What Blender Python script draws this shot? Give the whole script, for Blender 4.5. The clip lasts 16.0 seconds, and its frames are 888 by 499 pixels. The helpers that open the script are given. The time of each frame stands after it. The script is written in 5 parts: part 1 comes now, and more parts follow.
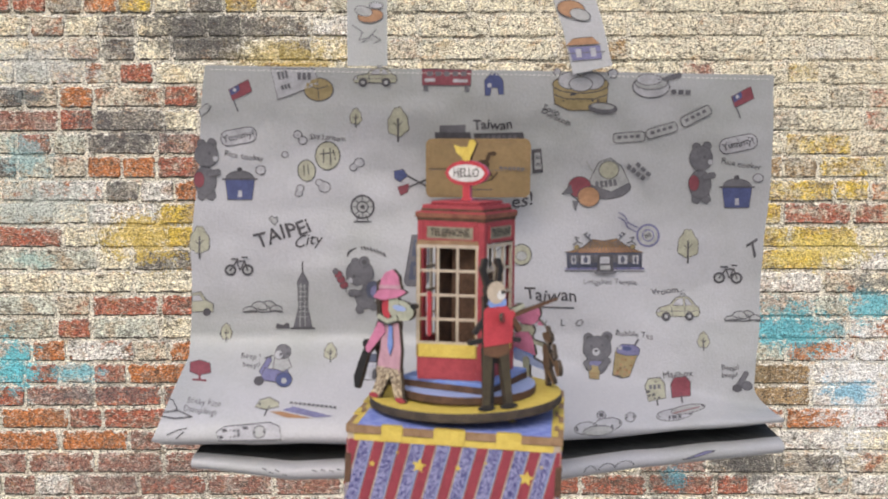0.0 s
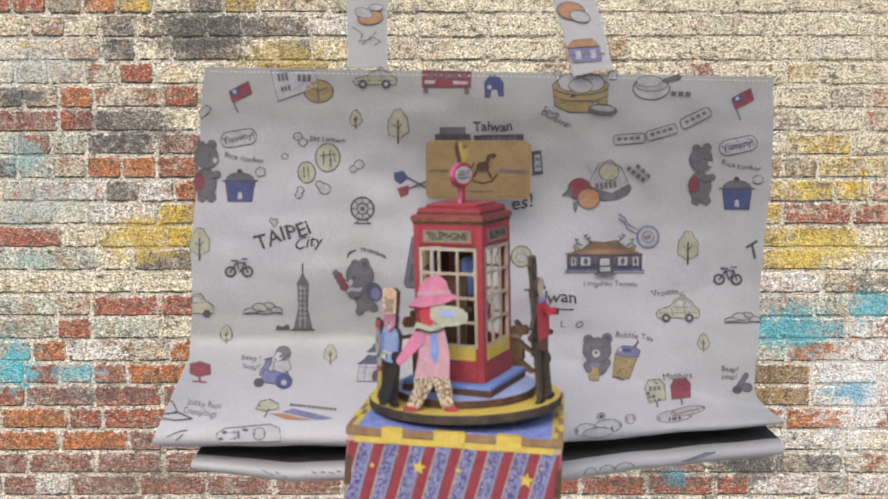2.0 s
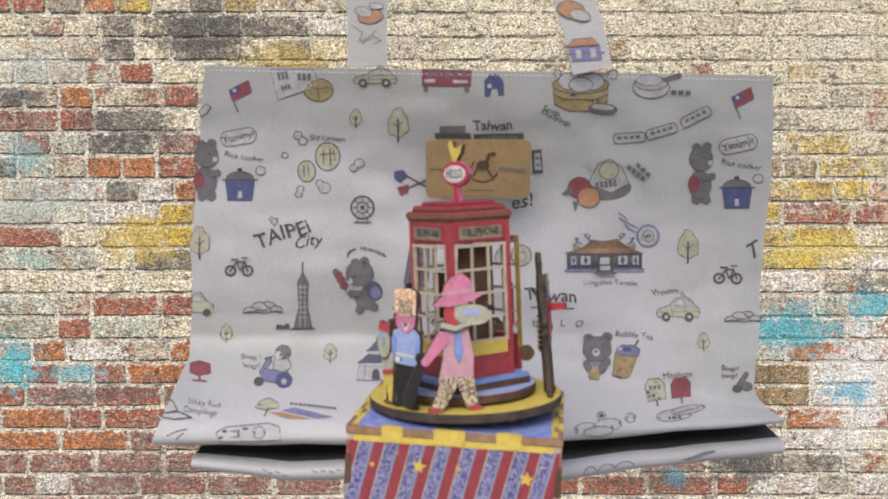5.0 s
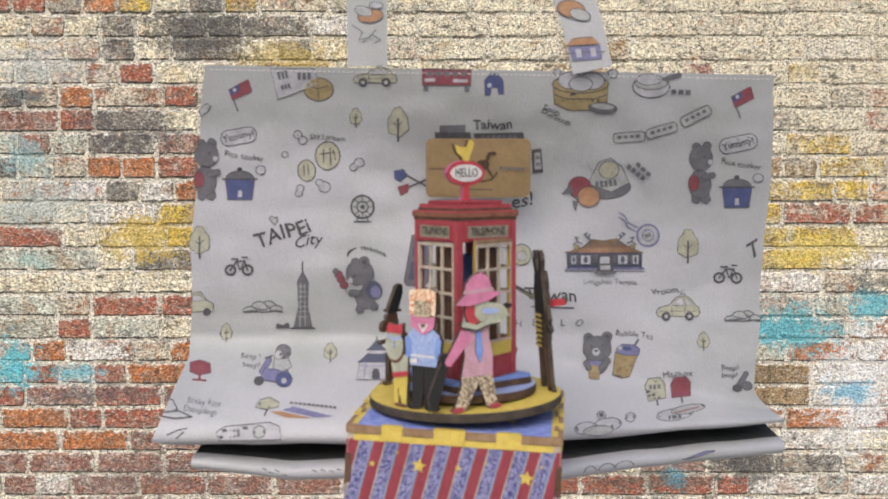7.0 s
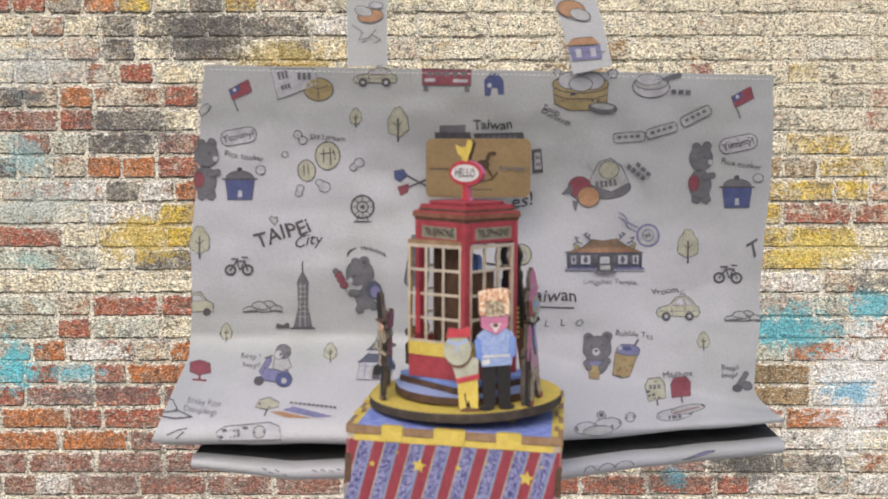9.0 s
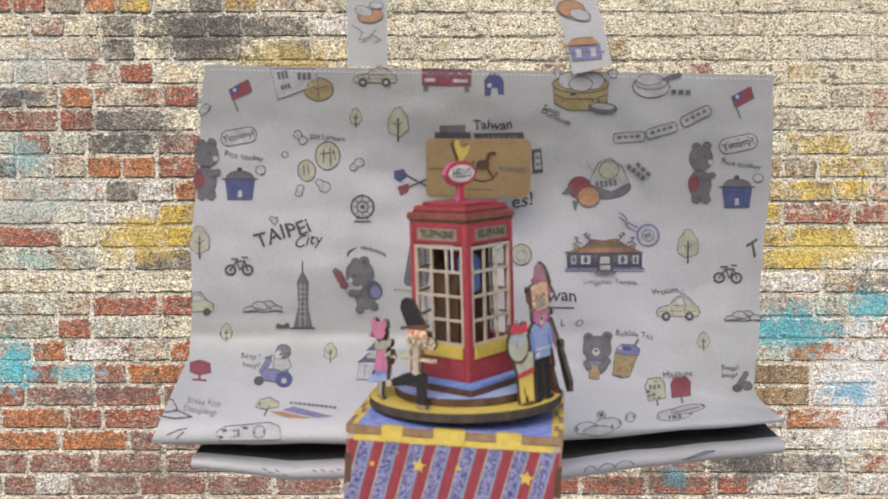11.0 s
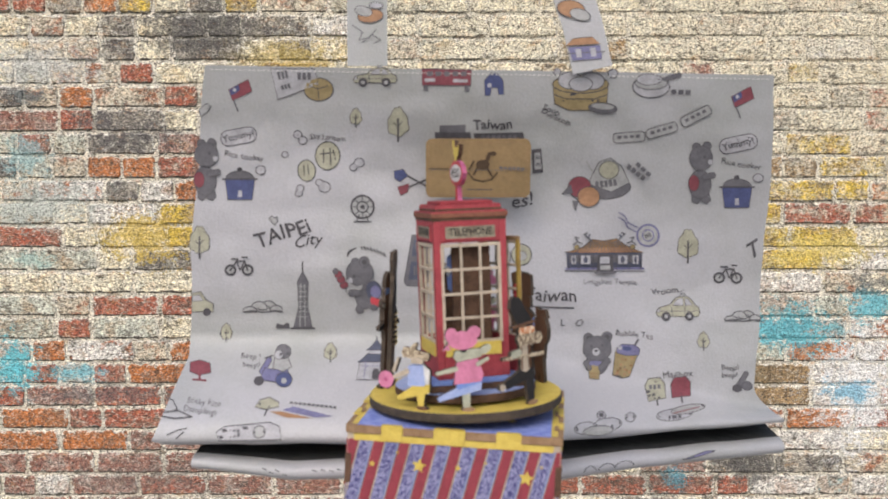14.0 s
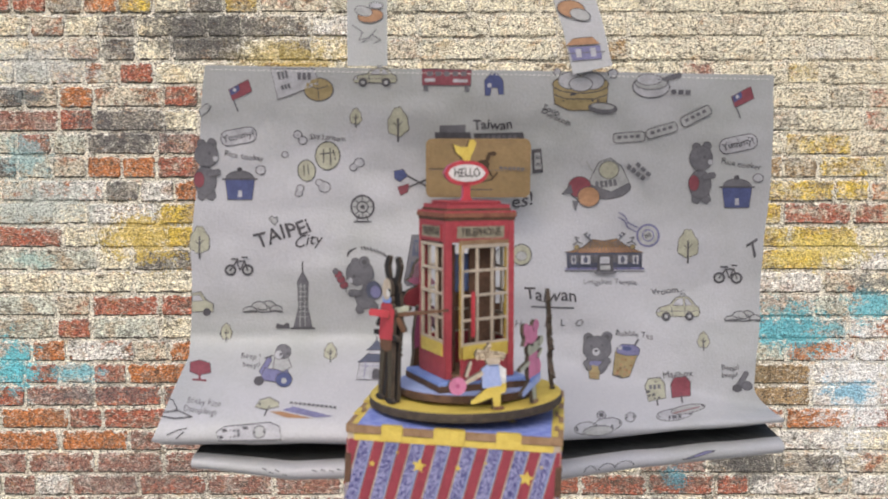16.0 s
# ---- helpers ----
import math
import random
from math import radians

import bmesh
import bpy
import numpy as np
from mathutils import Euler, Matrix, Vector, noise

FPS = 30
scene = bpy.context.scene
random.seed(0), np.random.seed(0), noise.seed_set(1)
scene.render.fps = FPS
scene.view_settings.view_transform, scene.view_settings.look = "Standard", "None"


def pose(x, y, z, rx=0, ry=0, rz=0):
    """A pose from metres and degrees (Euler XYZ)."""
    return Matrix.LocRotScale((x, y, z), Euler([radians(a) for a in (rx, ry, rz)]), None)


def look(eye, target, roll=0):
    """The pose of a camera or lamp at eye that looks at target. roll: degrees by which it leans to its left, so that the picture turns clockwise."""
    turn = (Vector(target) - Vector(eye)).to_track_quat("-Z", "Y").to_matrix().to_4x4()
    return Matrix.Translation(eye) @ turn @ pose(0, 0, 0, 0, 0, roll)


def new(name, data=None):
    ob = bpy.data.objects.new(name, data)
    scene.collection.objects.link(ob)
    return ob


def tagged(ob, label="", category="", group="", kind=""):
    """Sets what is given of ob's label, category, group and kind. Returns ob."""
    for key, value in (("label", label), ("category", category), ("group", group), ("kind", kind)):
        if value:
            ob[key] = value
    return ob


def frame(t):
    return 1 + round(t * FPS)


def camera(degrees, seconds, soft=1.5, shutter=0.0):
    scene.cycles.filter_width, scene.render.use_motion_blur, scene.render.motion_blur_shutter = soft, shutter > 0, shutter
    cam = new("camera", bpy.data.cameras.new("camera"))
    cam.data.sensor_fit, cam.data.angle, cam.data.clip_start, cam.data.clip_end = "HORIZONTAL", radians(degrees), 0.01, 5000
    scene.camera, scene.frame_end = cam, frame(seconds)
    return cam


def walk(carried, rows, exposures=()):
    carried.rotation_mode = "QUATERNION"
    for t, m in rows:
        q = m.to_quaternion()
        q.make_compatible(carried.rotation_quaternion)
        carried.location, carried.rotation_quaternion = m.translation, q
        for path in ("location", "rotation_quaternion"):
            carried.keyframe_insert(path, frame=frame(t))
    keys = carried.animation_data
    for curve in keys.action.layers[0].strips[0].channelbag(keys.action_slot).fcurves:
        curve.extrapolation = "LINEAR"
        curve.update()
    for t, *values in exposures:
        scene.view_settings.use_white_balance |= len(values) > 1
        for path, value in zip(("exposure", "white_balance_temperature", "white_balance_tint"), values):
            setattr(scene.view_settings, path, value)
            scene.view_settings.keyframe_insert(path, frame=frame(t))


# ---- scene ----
# The camera stands still on its tripod, 1.32 m above the ground.
cam = camera(45.0, 16.0, soft=1.3)
cam.data.dof.use_dof, cam.data.dof.focus_distance, cam.data.dof.aperture_fstop = True, 3.46, 26.0
walk(cam, [(0, pose(0, 0, 1.32, 84.87, 0, 0)), (16, pose(0, 0, 1.32, 84.87, 0, 0))], [(0, 0.41), (16, 0.41)])

# Overcast daylight from above and behind the camera.
world = bpy.data.worlds.new("overcast_sky")
scene.world = world
world.use_nodes = True
sky = world.node_tree.nodes.new("ShaderNodeTexSky")
sky.sky_type, sky.sun_disc = "NISHITA", False
sky.sun_elevation, sky.sun_rotation = radians(46), radians(193)
sky.air_density, sky.dust_density, sky.ozone_density = 1.0, 4.0, 0.6
background = world.node_tree.nodes["Background"]
world.node_tree.links.new(sky.outputs[0], background.inputs[0])
background.inputs[1].default_value = 0.16
sun = new("sun", bpy.data.lights.new("sun", "SUN"))
sun.data.energy, sun.data.angle, sun.data.color = 1.4, radians(45), (0.95, 0.98, 1.0)
sun.matrix_world = look((-0.8, -2.8, 4.8), (0, 0.6, 1.2))


# ---- materials ----
def material(name, base, second=None, scale=40, rough=0.6, bump=0.15, grain=6.0, spread=0.12, metal=0.0, low=0.42, high=0.6, coords="Object", shine=0.5):
    """A surface of one or two colours: blotches at one scale, grain at a finer one, and relief."""
    m = bpy.data.materials.new(name)
    m.use_nodes = True
    nodes, links = m.node_tree.nodes, m.node_tree.links
    bsdf = nodes["Principled BSDF"]
    tc = nodes.new("ShaderNodeTexCoord")
    info = nodes.new("ShaderNodeObjectInfo")
    shift = nodes.new("ShaderNodeVectorMath")
    shift.operation = "MULTIPLY_ADD"
    comb = nodes.new("ShaderNodeCombineXYZ")
    for i in range(3):
        links.new(info.outputs["Random"], comb.inputs[i])
    shift.inputs[1].default_value = (7.3, 5.1, 9.7)
    links.new(comb.outputs[0], shift.inputs[0])
    links.new(tc.outputs[coords], shift.inputs[2])
    big = nodes.new("ShaderNodeTexNoise")
    big.inputs["Scale"].default_value, big.inputs["Detail"].default_value, big.inputs["Roughness"].default_value = scale, 6, 0.65
    fine = nodes.new("ShaderNodeTexNoise")
    fine.inputs["Scale"].default_value, fine.inputs["Detail"].default_value = scale * grain, 4
    for n in (big, fine):
        links.new(shift.outputs[0], n.inputs["Vector"])
    ramp = nodes.new("ShaderNodeMapRange")
    ramp.inputs["From Min"].default_value, ramp.inputs["From Max"].default_value = low, high
    links.new(big.outputs[0], ramp.inputs["Value"])
    mix = nodes.new("ShaderNodeMix")
    mix.data_type = "RGBA"
    mix.inputs["A"].default_value = (*base, 1)
    mix.inputs["B"].default_value = (*(second or [c * 0.82 for c in base]), 1)
    links.new(ramp.outputs[0], mix.inputs["Factor"])
    hsv = nodes.new("ShaderNodeHueSaturation")
    val = nodes.new("ShaderNodeMapRange")
    val.inputs["From Min"].default_value, val.inputs["From Max"].default_value = 0.3, 0.7
    val.inputs["To Min"].default_value, val.inputs["To Max"].default_value = 1 - spread, 1 + spread
    links.new(fine.outputs[0], val.inputs["Value"])
    links.new(val.outputs[0], hsv.inputs["Value"])
    links.new(mix.outputs["Result"], hsv.inputs["Color"])
    links.new(hsv.outputs[0], bsdf.inputs["Base Color"])
    bsdf.inputs["Roughness"].default_value, bsdf.inputs["Metallic"].default_value = rough, metal
    bsdf.inputs["Specular IOR Level"].default_value = shine
    relief = nodes.new("ShaderNodeBump")
    relief.inputs["Strength"].default_value, relief.inputs["Distance"].default_value = bump, 0.3 / scale
    links.new(fine.outputs[0], relief.inputs["Height"])
    links.new(relief.outputs[0], bsdf.inputs["Normal"])
    return m


def wall_paint_group():
    """What has been brushed, sprayed and smeared over the wall: limewash, soot and patches of paint that cross bricks and joints."""
    g = bpy.data.node_groups.new("wall_paint", "ShaderNodeTree")
    g.interface.new_socket("Color", in_out="INPUT", socket_type="NodeSocketColor")
    g.interface.new_socket("Color", in_out="OUTPUT", socket_type="NodeSocketColor")
    g.interface.new_socket("Height", in_out="OUTPUT", socket_type="NodeSocketFloat")
    nodes, links = g.nodes, g.links
    inp, out = nodes.new("NodeGroupInput"), nodes.new("NodeGroupOutput")
    geo = nodes.new("ShaderNodeNewGeometry")
    sep = nodes.new("ShaderNodeSeparateXYZ")
    links.new(geo.outputs["Position"], sep.inputs[0])

    def math_node(op, a, b=None, c=None):
        n = nodes.new("ShaderNodeMath")
        n.operation = op
        for i, v in enumerate((a, b, c)):
            if v is None:
                continue
            if isinstance(v, (int, float)):
                n.inputs[i].default_value = v
            else:
                links.new(v, n.inputs[i])
        return n.outputs[0]

    def field(scale, detail, rough, stretch=1.0, seed=0.0):
        mp = nodes.new("ShaderNodeMapping")
        mp.inputs["Location"].default_value = (seed, seed * 1.7, seed * 0.6)
        mp.inputs["Scale"].default_value = (1, 1, stretch)
        links.new(geo.outputs["Position"], mp.inputs["Vector"])
        n = nodes.new("ShaderNodeTexNoise")
        n.inputs["Scale"].default_value, n.inputs["Detail"].default_value, n.inputs["Roughness"].default_value = scale, detail, rough
        links.new(mp.outputs[0], n.inputs["Vector"])
        return n.outputs[0]

    def sharp(value, low, high, top=1.0):
        n = nodes.new("ShaderNodeMapRange")
        n.inputs["From Min"].default_value, n.inputs["From Max"].default_value, n.inputs["To Max"].default_value = low, high, top
        links.new(value, n.inputs["Value"])
        return n.outputs[0]

    def over(colour, factor, tint):
        n = nodes.new("ShaderNodeMix")
        n.data_type = "RGBA"
        links.new(factor, n.inputs["Factor"])
        links.new(colour, n.inputs["A"])
        n.inputs["B"].default_value = (*tint, 1)
        return n.outputs["Result"]

    coarse, rugged, speck = field(9, 8, 0.72, 1.6, 1.0), field(26, 8, 0.8, 1.3, 4.0), field(100, 6, 0.8, 1.3, 9.0)
    colour = inp.outputs[0]
    # limewash, thicker towards the upper right
    drift = math_node("MULTIPLY_ADD", sep.outputs[0], 0.05, math_node("MULTIPLY_ADD", sep.outputs[2], 0.12, -0.195))
    wash = math_node("ADD", math_node("MULTIPLY_ADD", rugged, 0.55, math_node("MULTIPLY", coarse, 0.45)), drift)
    colour = over(colour, sharp(wash, 0.48, 0.56, 0.80), (0.90, 0.82, 0.62))
    colour = over(colour, sharp(field(19, 9, 0.8, 1.5, 43.0), 0.545, 0.63, 0.55), (0.62, 0.34, 0.15))
    both = math_node("MULTIPLY_ADD", rugged, 0.55, math_node("MULTIPLY_ADD", coarse, 0.25, math_node("MULTIPLY", speck, 0.25)))

    colour = over(colour, sharp(field(13, 8, 0.78, 1.5, 71.0), 0.55, 0.63, 0.62), (0.17, 0.155, 0.14))
    colour = over(colour, sharp(field(17, 8, 0.78, 1.5, 83.0), 0.57, 0.65, 0.55), (0.66, 0.70, 0.60))
    colour = over(colour, sharp(field(30, 8, 0.80, 1.5, 97.0), 0.55, 0.61, 0.40), (1.0, 0.96, 0.84))
    # soot and pitting at a fine scale
    colour = over(colour, sharp(field(62, 8, 0.85, 1.3, 20.0), 0.545, 0.59, 0.6), (0.97, 0.92, 0.77))
    colour = over(colour, sharp(math_node("ADD", field(34, 8, 0.85, 1.9, 31.0), math_node("MULTIPLY", math_node("SUBTRACT", coarse, 0.5), 0.35)), 0.55, 0.60, 0.80), (0.09, 0.07, 0.05))
    colour = over(colour, sharp(speck, 0.54, 0.59, 0.85), (0.09, 0.066, 0.042))

    def patch(colour, x, z, rx, rz, tint, amount=1.0, source=both):
        u = math_node("POWER", math_node("MULTIPLY_ADD", sep.outputs[0], 1 / rx, -x / rx), 2.0)
        v = math_node("POWER", math_node("MULTIPLY_ADD", sep.outputs[2], 1 / rz, -z / rz), 2.0)
        near = math_node("SUBTRACT", 1.0, math_node("SQRT", math_node("ADD", u, v)))
        return over(colour, sharp(math_node("MULTIPLY_ADD", near, 0.17, source), 0.575, 0.64, amount), tint)

    for x, z, rx, rz, tint, amount in (
        (1.36, 0.54, 0.22, 0.30, (0.97, 0.96, 0.93), 0.95), (1.13, 0.745, 0.26, 0.12, (0.13, 0.52, 0.60), 0.9), (1.40, 0.83, 0.13, 0.09, (0.17, 0.58, 0.66), 0.9),
        (1.33, 0.54, 0.14, 0.07, (0.16, 0.48, 0.66), 0.8), (0.77, 0.25, 0.07, 0.06, (0.10, 0.50, 0.66), 0.9), (-1.41, 0.62, 0.12, 0.14, (0.14, 0.60, 0.68), 0.9),
        (-1.20, 0.60, 0.13, 0.05, (0.22, 0.62, 0.72), 0.8), (-0.97, 1.05, 0.20, 0.14, (0.74, 0.52, 0.08), 0.75), (1.22, 1.01, 0.26, 0.10, (0.80, 0.62, 0.14), 0.7),
        (-0.50, 1.63, 0.30, 0.09, (0.70, 0.50, 0.08), 0.5), (-1.30, 1.16, 0.26, 0.12, (0.60, 0.64, 0.58), 0.8), (-1.32, 1.60, 0.30, 0.12, (0.62, 0.62, 0.58), 0.7),
        (-0.78, 1.70, 0.32, 0.15, (0.10, 0.095, 0.09), 0.75), (-1.02, 1.40, 0.26, 0.10, (0.12, 0.11, 0.11), 0.7), (-1.15, 0.53, 0.34, 0.05, (0.16, 0.15, 0.15), 0.6), (1.42, 0.90, 0.16, 0.06, (0.14, 0.14, 0.14), 0.7),
        (1.02, 0.27, 0.18, 0.09, (0.10, 0.095, 0.09), 0.7), (0.72, 0.24, 0.32, 0.07, (0.13, 0.115, 0.09), 0.55), (-1.36, 1.31, 0.13, 0.09, (0.34, 0.55, 0.56), 0.7), (-1.33, 1.50, 0.08, 0.035, (0.13, 0.15, 0.15), 0.8),
        (-1.34, 0.97, 0.10, 0.04, (0.42, 0.62, 0.56), 0.7), (-0.98, 0.24, 0.40, 0.09, (0.22, 0.17, 0.15), 0.5), (1.00, 0.60, 0.20, 0.10, (0.22, 0.16, 0.08), 0.6),
    ):
        colour = patch(colour, x, z, rx, rz, tint, amount)
    grit = nodes.new("ShaderNodeMix")
    grit.data_type, grit.blend_type = "RGBA", "MULTIPLY"
    grit.inputs["Factor"].default_value = 1.0
    tone = nodes.new("ShaderNodeCombineColor")
    shade = nodes.new("ShaderNodeMapRange")
    shade.inputs["From Min"].default_value, shade.inputs["From Max"].default_value, shade.inputs["To Min"].default_value, shade.inputs["To Max"].default_value = 0.37, 0.57, 0.12, 1.0
    links.new(field(120, 9, 0.85, 1.15, 57.0), shade.inputs["Value"])
    for k in range(3):
        links.new(shade.outputs[0], tone.inputs[k])
    links.new(colour, grit.inputs["A"])
    links.new(tone.outputs[0], grit.inputs["B"])
    links.new(grit.outputs["Result"], out.inputs[0])
    links.new(math_node("ADD", rugged, math_node("MULTIPLY", speck, 0.7)), out.inputs[1])
    return g


WALL_PAINT = wall_paint_group()


def brick_material(name, base, second, low=0.45, high=0.55, bump=0.6, spread=0.42, smear=True):
    m = material(name, base, second, scale=16, rough=0.92, bump=bump, grain=5, spread=spread, low=low, high=high)
    nodes, links = m.node_tree.nodes, m.node_tree.links
    bsdf = nodes["Principled BSDF"]
    coat = nodes.new("ShaderNodeGroup")
    coat.node_tree = WALL_PAINT
    bare = bsdf.inputs["Base Color"].links[0].from_socket
    if smear:
        # mortar smeared raggedly over the arrises
        tc = nodes.new("ShaderNodeTexCoord")
        away = nodes.new("ShaderNodeVectorMath")
        away.operation = "SUBTRACT"
        away.inputs[1].default_value = (0.5, 0.5, 0.5)
        links.new(tc.outputs["Generated"], away.inputs[0])
        size = nodes.new("ShaderNodeVectorMath")
        size.operation = "ABSOLUTE"
        links.new(away.outputs[0], size.inputs[0])
        sep = nodes.new("ShaderNodeSeparateXYZ")
        links.new(size.outputs[0], sep.inputs[0])
        ends = nodes.new("ShaderNodeMath")
        ends.operation = "MULTIPLY_ADD"
        ends.inputs[1].default_value, ends.inputs[2].default_value = 0.17, -0.085
        sides = nodes.new("ShaderNodeMath")
        sides.operation = "MULTIPLY_ADD"
        sides.inputs[1].default_value, sides.inputs[2].default_value = 0.066, -0.033
        links.new(sep.outputs[0], ends.inputs[0])
        links.new(sep.outputs[2], sides.inputs[0])
        rim = nodes.new("ShaderNodeMath")
        rim.operation = "MAXIMUM"
        links.new(ends.outputs[0], rim.inputs[0])
        links.new(sides.outputs[0], rim.inputs[1])
        geo = nodes.new("ShaderNodeNewGeometry")
        rough = nodes.new("ShaderNodeTexNoise")
        rough.inputs["Scale"].default_value, rough.inputs["Detail"].default_value, rough.inputs["Roughness"].default_value = 38, 8, 0.75
        links.new(geo.outputs["Position"], rough.inputs["Vector"])
        both = nodes.new("ShaderNodeMath")
        both.operation = "MULTIPLY_ADD"
        both.inputs[1].default_value = 0.075
        links.new(rough.outputs[0], both.inputs[0])
        links.new(rim.outputs[0], both.inputs[2])
        cover = nodes.new("ShaderNodeMapRange")
        cover.inputs["From Min"].default_value, cover.inputs["From Max"].default_value, cover.inputs["To Max"].default_value = 0.0315, 0.0355, 0.92
        links.new(both.outputs[0], cover.inputs["Value"])
        mix = nodes.new("ShaderNodeMix")
        mix.data_type = "RGBA"
        links.new(cover.outputs[0], mix.inputs["Factor"])
        links.new(bare, mix.inputs["A"])
        mix.inputs["B"].default_value = (0.94, 0.90, 0.78, 1)
        # the shadow under the lower arris, painted on in broken dark lines
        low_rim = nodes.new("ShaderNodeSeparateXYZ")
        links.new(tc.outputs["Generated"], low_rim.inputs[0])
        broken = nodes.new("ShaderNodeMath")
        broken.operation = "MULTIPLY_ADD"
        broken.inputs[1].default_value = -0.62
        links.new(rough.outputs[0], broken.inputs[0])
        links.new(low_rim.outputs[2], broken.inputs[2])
        shadow_mask = nodes.new("ShaderNodeMapRange")
        shadow_mask.inputs["From Min"].default_value, shadow_mask.inputs["From Max"].default_value, shadow_mask.inputs["To Min"].default_value, shadow_mask.inputs["To Max"].default_value = -0.255, -0.20, 0.95, 0.0
        links.new(broken.outputs[0], shadow_mask.inputs["Value"])
        under_shadow = nodes.new("ShaderNodeMix")
        under_shadow.data_type = "RGBA"
        links.new(shadow_mask.outputs[0], under_shadow.inputs["Factor"])
        links.new(mix.outputs["Result"], under_shadow.inputs["A"])
        under_shadow.inputs["B"].default_value = (0.06, 0.045, 0.03, 1)
        bare = under_shadow.outputs["Result"]
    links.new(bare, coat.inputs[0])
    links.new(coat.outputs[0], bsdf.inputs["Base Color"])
    relief = bsdf.inputs["Normal"].links[0].from_node
    relief.inputs["Distance"].default_value = 0.034
    links.new(coat.outputs[1], relief.inputs["Height"])
    return m


BRICK = {
    "R": brick_material("red_brick", (0.48, 0.135, 0.075), (0.36, 0.20, 0.14), 0.48, 0.62),
    "O": brick_material("orange_brick", (0.60, 0.205, 0.06), (0.36, 0.17, 0.09), 0.50, 0.64),
    "P": brick_material("plum_brick", (0.36, 0.16, 0.115), (0.50, 0.37, 0.31), 0.47, 0.62),
    "G": brick_material("sooty_brick", (0.17, 0.155, 0.14), (0.46, 0.41, 0.33), 0.44, 0.58),
    "C": brick_material("cream_washed_brick", (0.96, 0.88, 0.66), (0.76, 0.62, 0.38), 0.48, 0.66),
    "W": brick_material("white_painted_brick", (0.92, 0.88, 0.80), (0.62, 0.46, 0.36), 0.52, 0.68),
    "Y": brick_material("yellow_painted_brick", (0.80, 0.56, 0.08), (0.52, 0.36, 0.14), 0.46, 0.60),
    "T": brick_material("turquoise_painted_brick", (0.30, 0.55, 0.56), (0.62, 0.52, 0.42), 0.38, 0.50),
    "M": brick_material("flaking_limewashed_brick", (0.74, 0.64, 0.48), (0.47, 0.20, 0.11), 0.5, 0.58),
    "B": brick_material("flaking_white_and_rust_brick", (0.90, 0.86, 0.79), (0.56, 0.18, 0.07), 0.5, 0.56),
    "N": brick_material("tan_brick", (0.44, 0.29, 0.14), (0.26, 0.18, 0.11), 0.5, 0.66),
    "L": brick_material("pale_grey_green_brick", (0.68, 0.70, 0.58), (0.56, 0.47, 0.33), 0.48, 0.62),
}
MORTAR = brick_material("mortar", (0.96, 0.90, 0.76), (0.86, 0.77, 0.60), 0.45, 0.62, 0.6, 0.25, False)
PAVING = material("concrete_paving", (0.36, 0.35, 0.33), scale=6, rough=0.9, bump=0.4)
CLOTH = material("white_coated_cotton", (0.300, 0.296, 0.314), (0.222, 0.228, 0.218), scale=4, rough=0.5, bump=0.10, grain=160, spread=0.05, low=0.42, high=0.62)
# Near-black stand-in for the shade inside the slot under the bag's lip.
CLOTH_SHADE = material("painted_recess_shade", (0.035, 0.035, 0.035), scale=20, rough=0.9)
THREAD = material("pale_thread", (0.50, 0.49, 0.46), scale=300)


def paint(name, colour, second=None, rough=0.6, scale=160, spread=0.12, bump=0.12, low=0.42, high=0.6):
    return material(name, colour, second, scale=scale, rough=rough, spread=spread, bump=bump, shine=0.25, low=low, high=high)


RED = paint("red_painted_plywood", (0.258, 0.040, 0.049), (0.215, 0.032, 0.040))
RED_BRIGHT = paint("bright_red_paint", (0.349, 0.040, 0.051))
SCORCHED = paint("laser_cut_brown_edge", (0.087, 0.047, 0.029), (0.053, 0.030, 0.019), rough=0.8)
TROUSER = paint("dark_olive_brown_paint", (0.050, 0.040, 0.024), (0.036, 0.028, 0.018))
PLY = paint("bare_plywood", (0.225, 0.143, 0.082), (0.173, 0.103, 0.056), rough=0.7)
DARK_EDGE = paint("dark_burnt_edge", (0.036, 0.028, 0.022), (0.062, 0.046, 0.034), rough=0.85)
CREAM = paint("cream_paint", (0.362, 0.302, 0.235))
YELLOW = paint("yellow_paint", (0.455, 0.345, 0.075), (0.405, 0.300, 0.060))
SKYBLUE = paint("light_blue_paint", (0.245, 0.289, 0.458), (0.214, 0.267, 0.443))
BLUE = paint("cornflower_blue_paint", (0.114, 0.176, 0.410), (0.152, 0.220, 0.426))
# Box stripe prints, darkened to put the shade of its sides into the colour.
SPECKLED = paint("blue_violet_speckled_print", (0.036, 0.036, 0.120), (0.215, 0.210, 0.335), scale=950, spread=0.35, low=0.44, high=0.56)
STRIPE_RED = paint("shade_darkened_red_print", (0.205, 0.034, 0.046), (0.170, 0.028, 0.040))
STRIPE_PALE = paint("pale_blue_print", (0.165, 0.190, 0.300))
LID_BLUE = paint("lid_blue_paint", (0.113, 0.147, 0.380), (0.207, 0.243, 0.468), scale=220)
PINK = paint("pink_paint", (0.426, 0.146, 0.236))
PALE_PINK = paint("pale_pink_paint", (0.380, 0.220, 0.259))
MAGENTA = paint("magenta_paint", (0.320, 0.077, 0.152))
WHITE = paint("white_paint", (0.488, 0.473, 0.458))
BLACK = paint("black_paint", (0.017, 0.015, 0.015), rough=0.75)
BROWN = paint("brown_paint", (0.107, 0.053, 0.030))
SIGN_GLASS = paint("dim_sign_panel", (0.206, 0.187, 0.139), (0.137, 0.114, 0.082), scale=260)
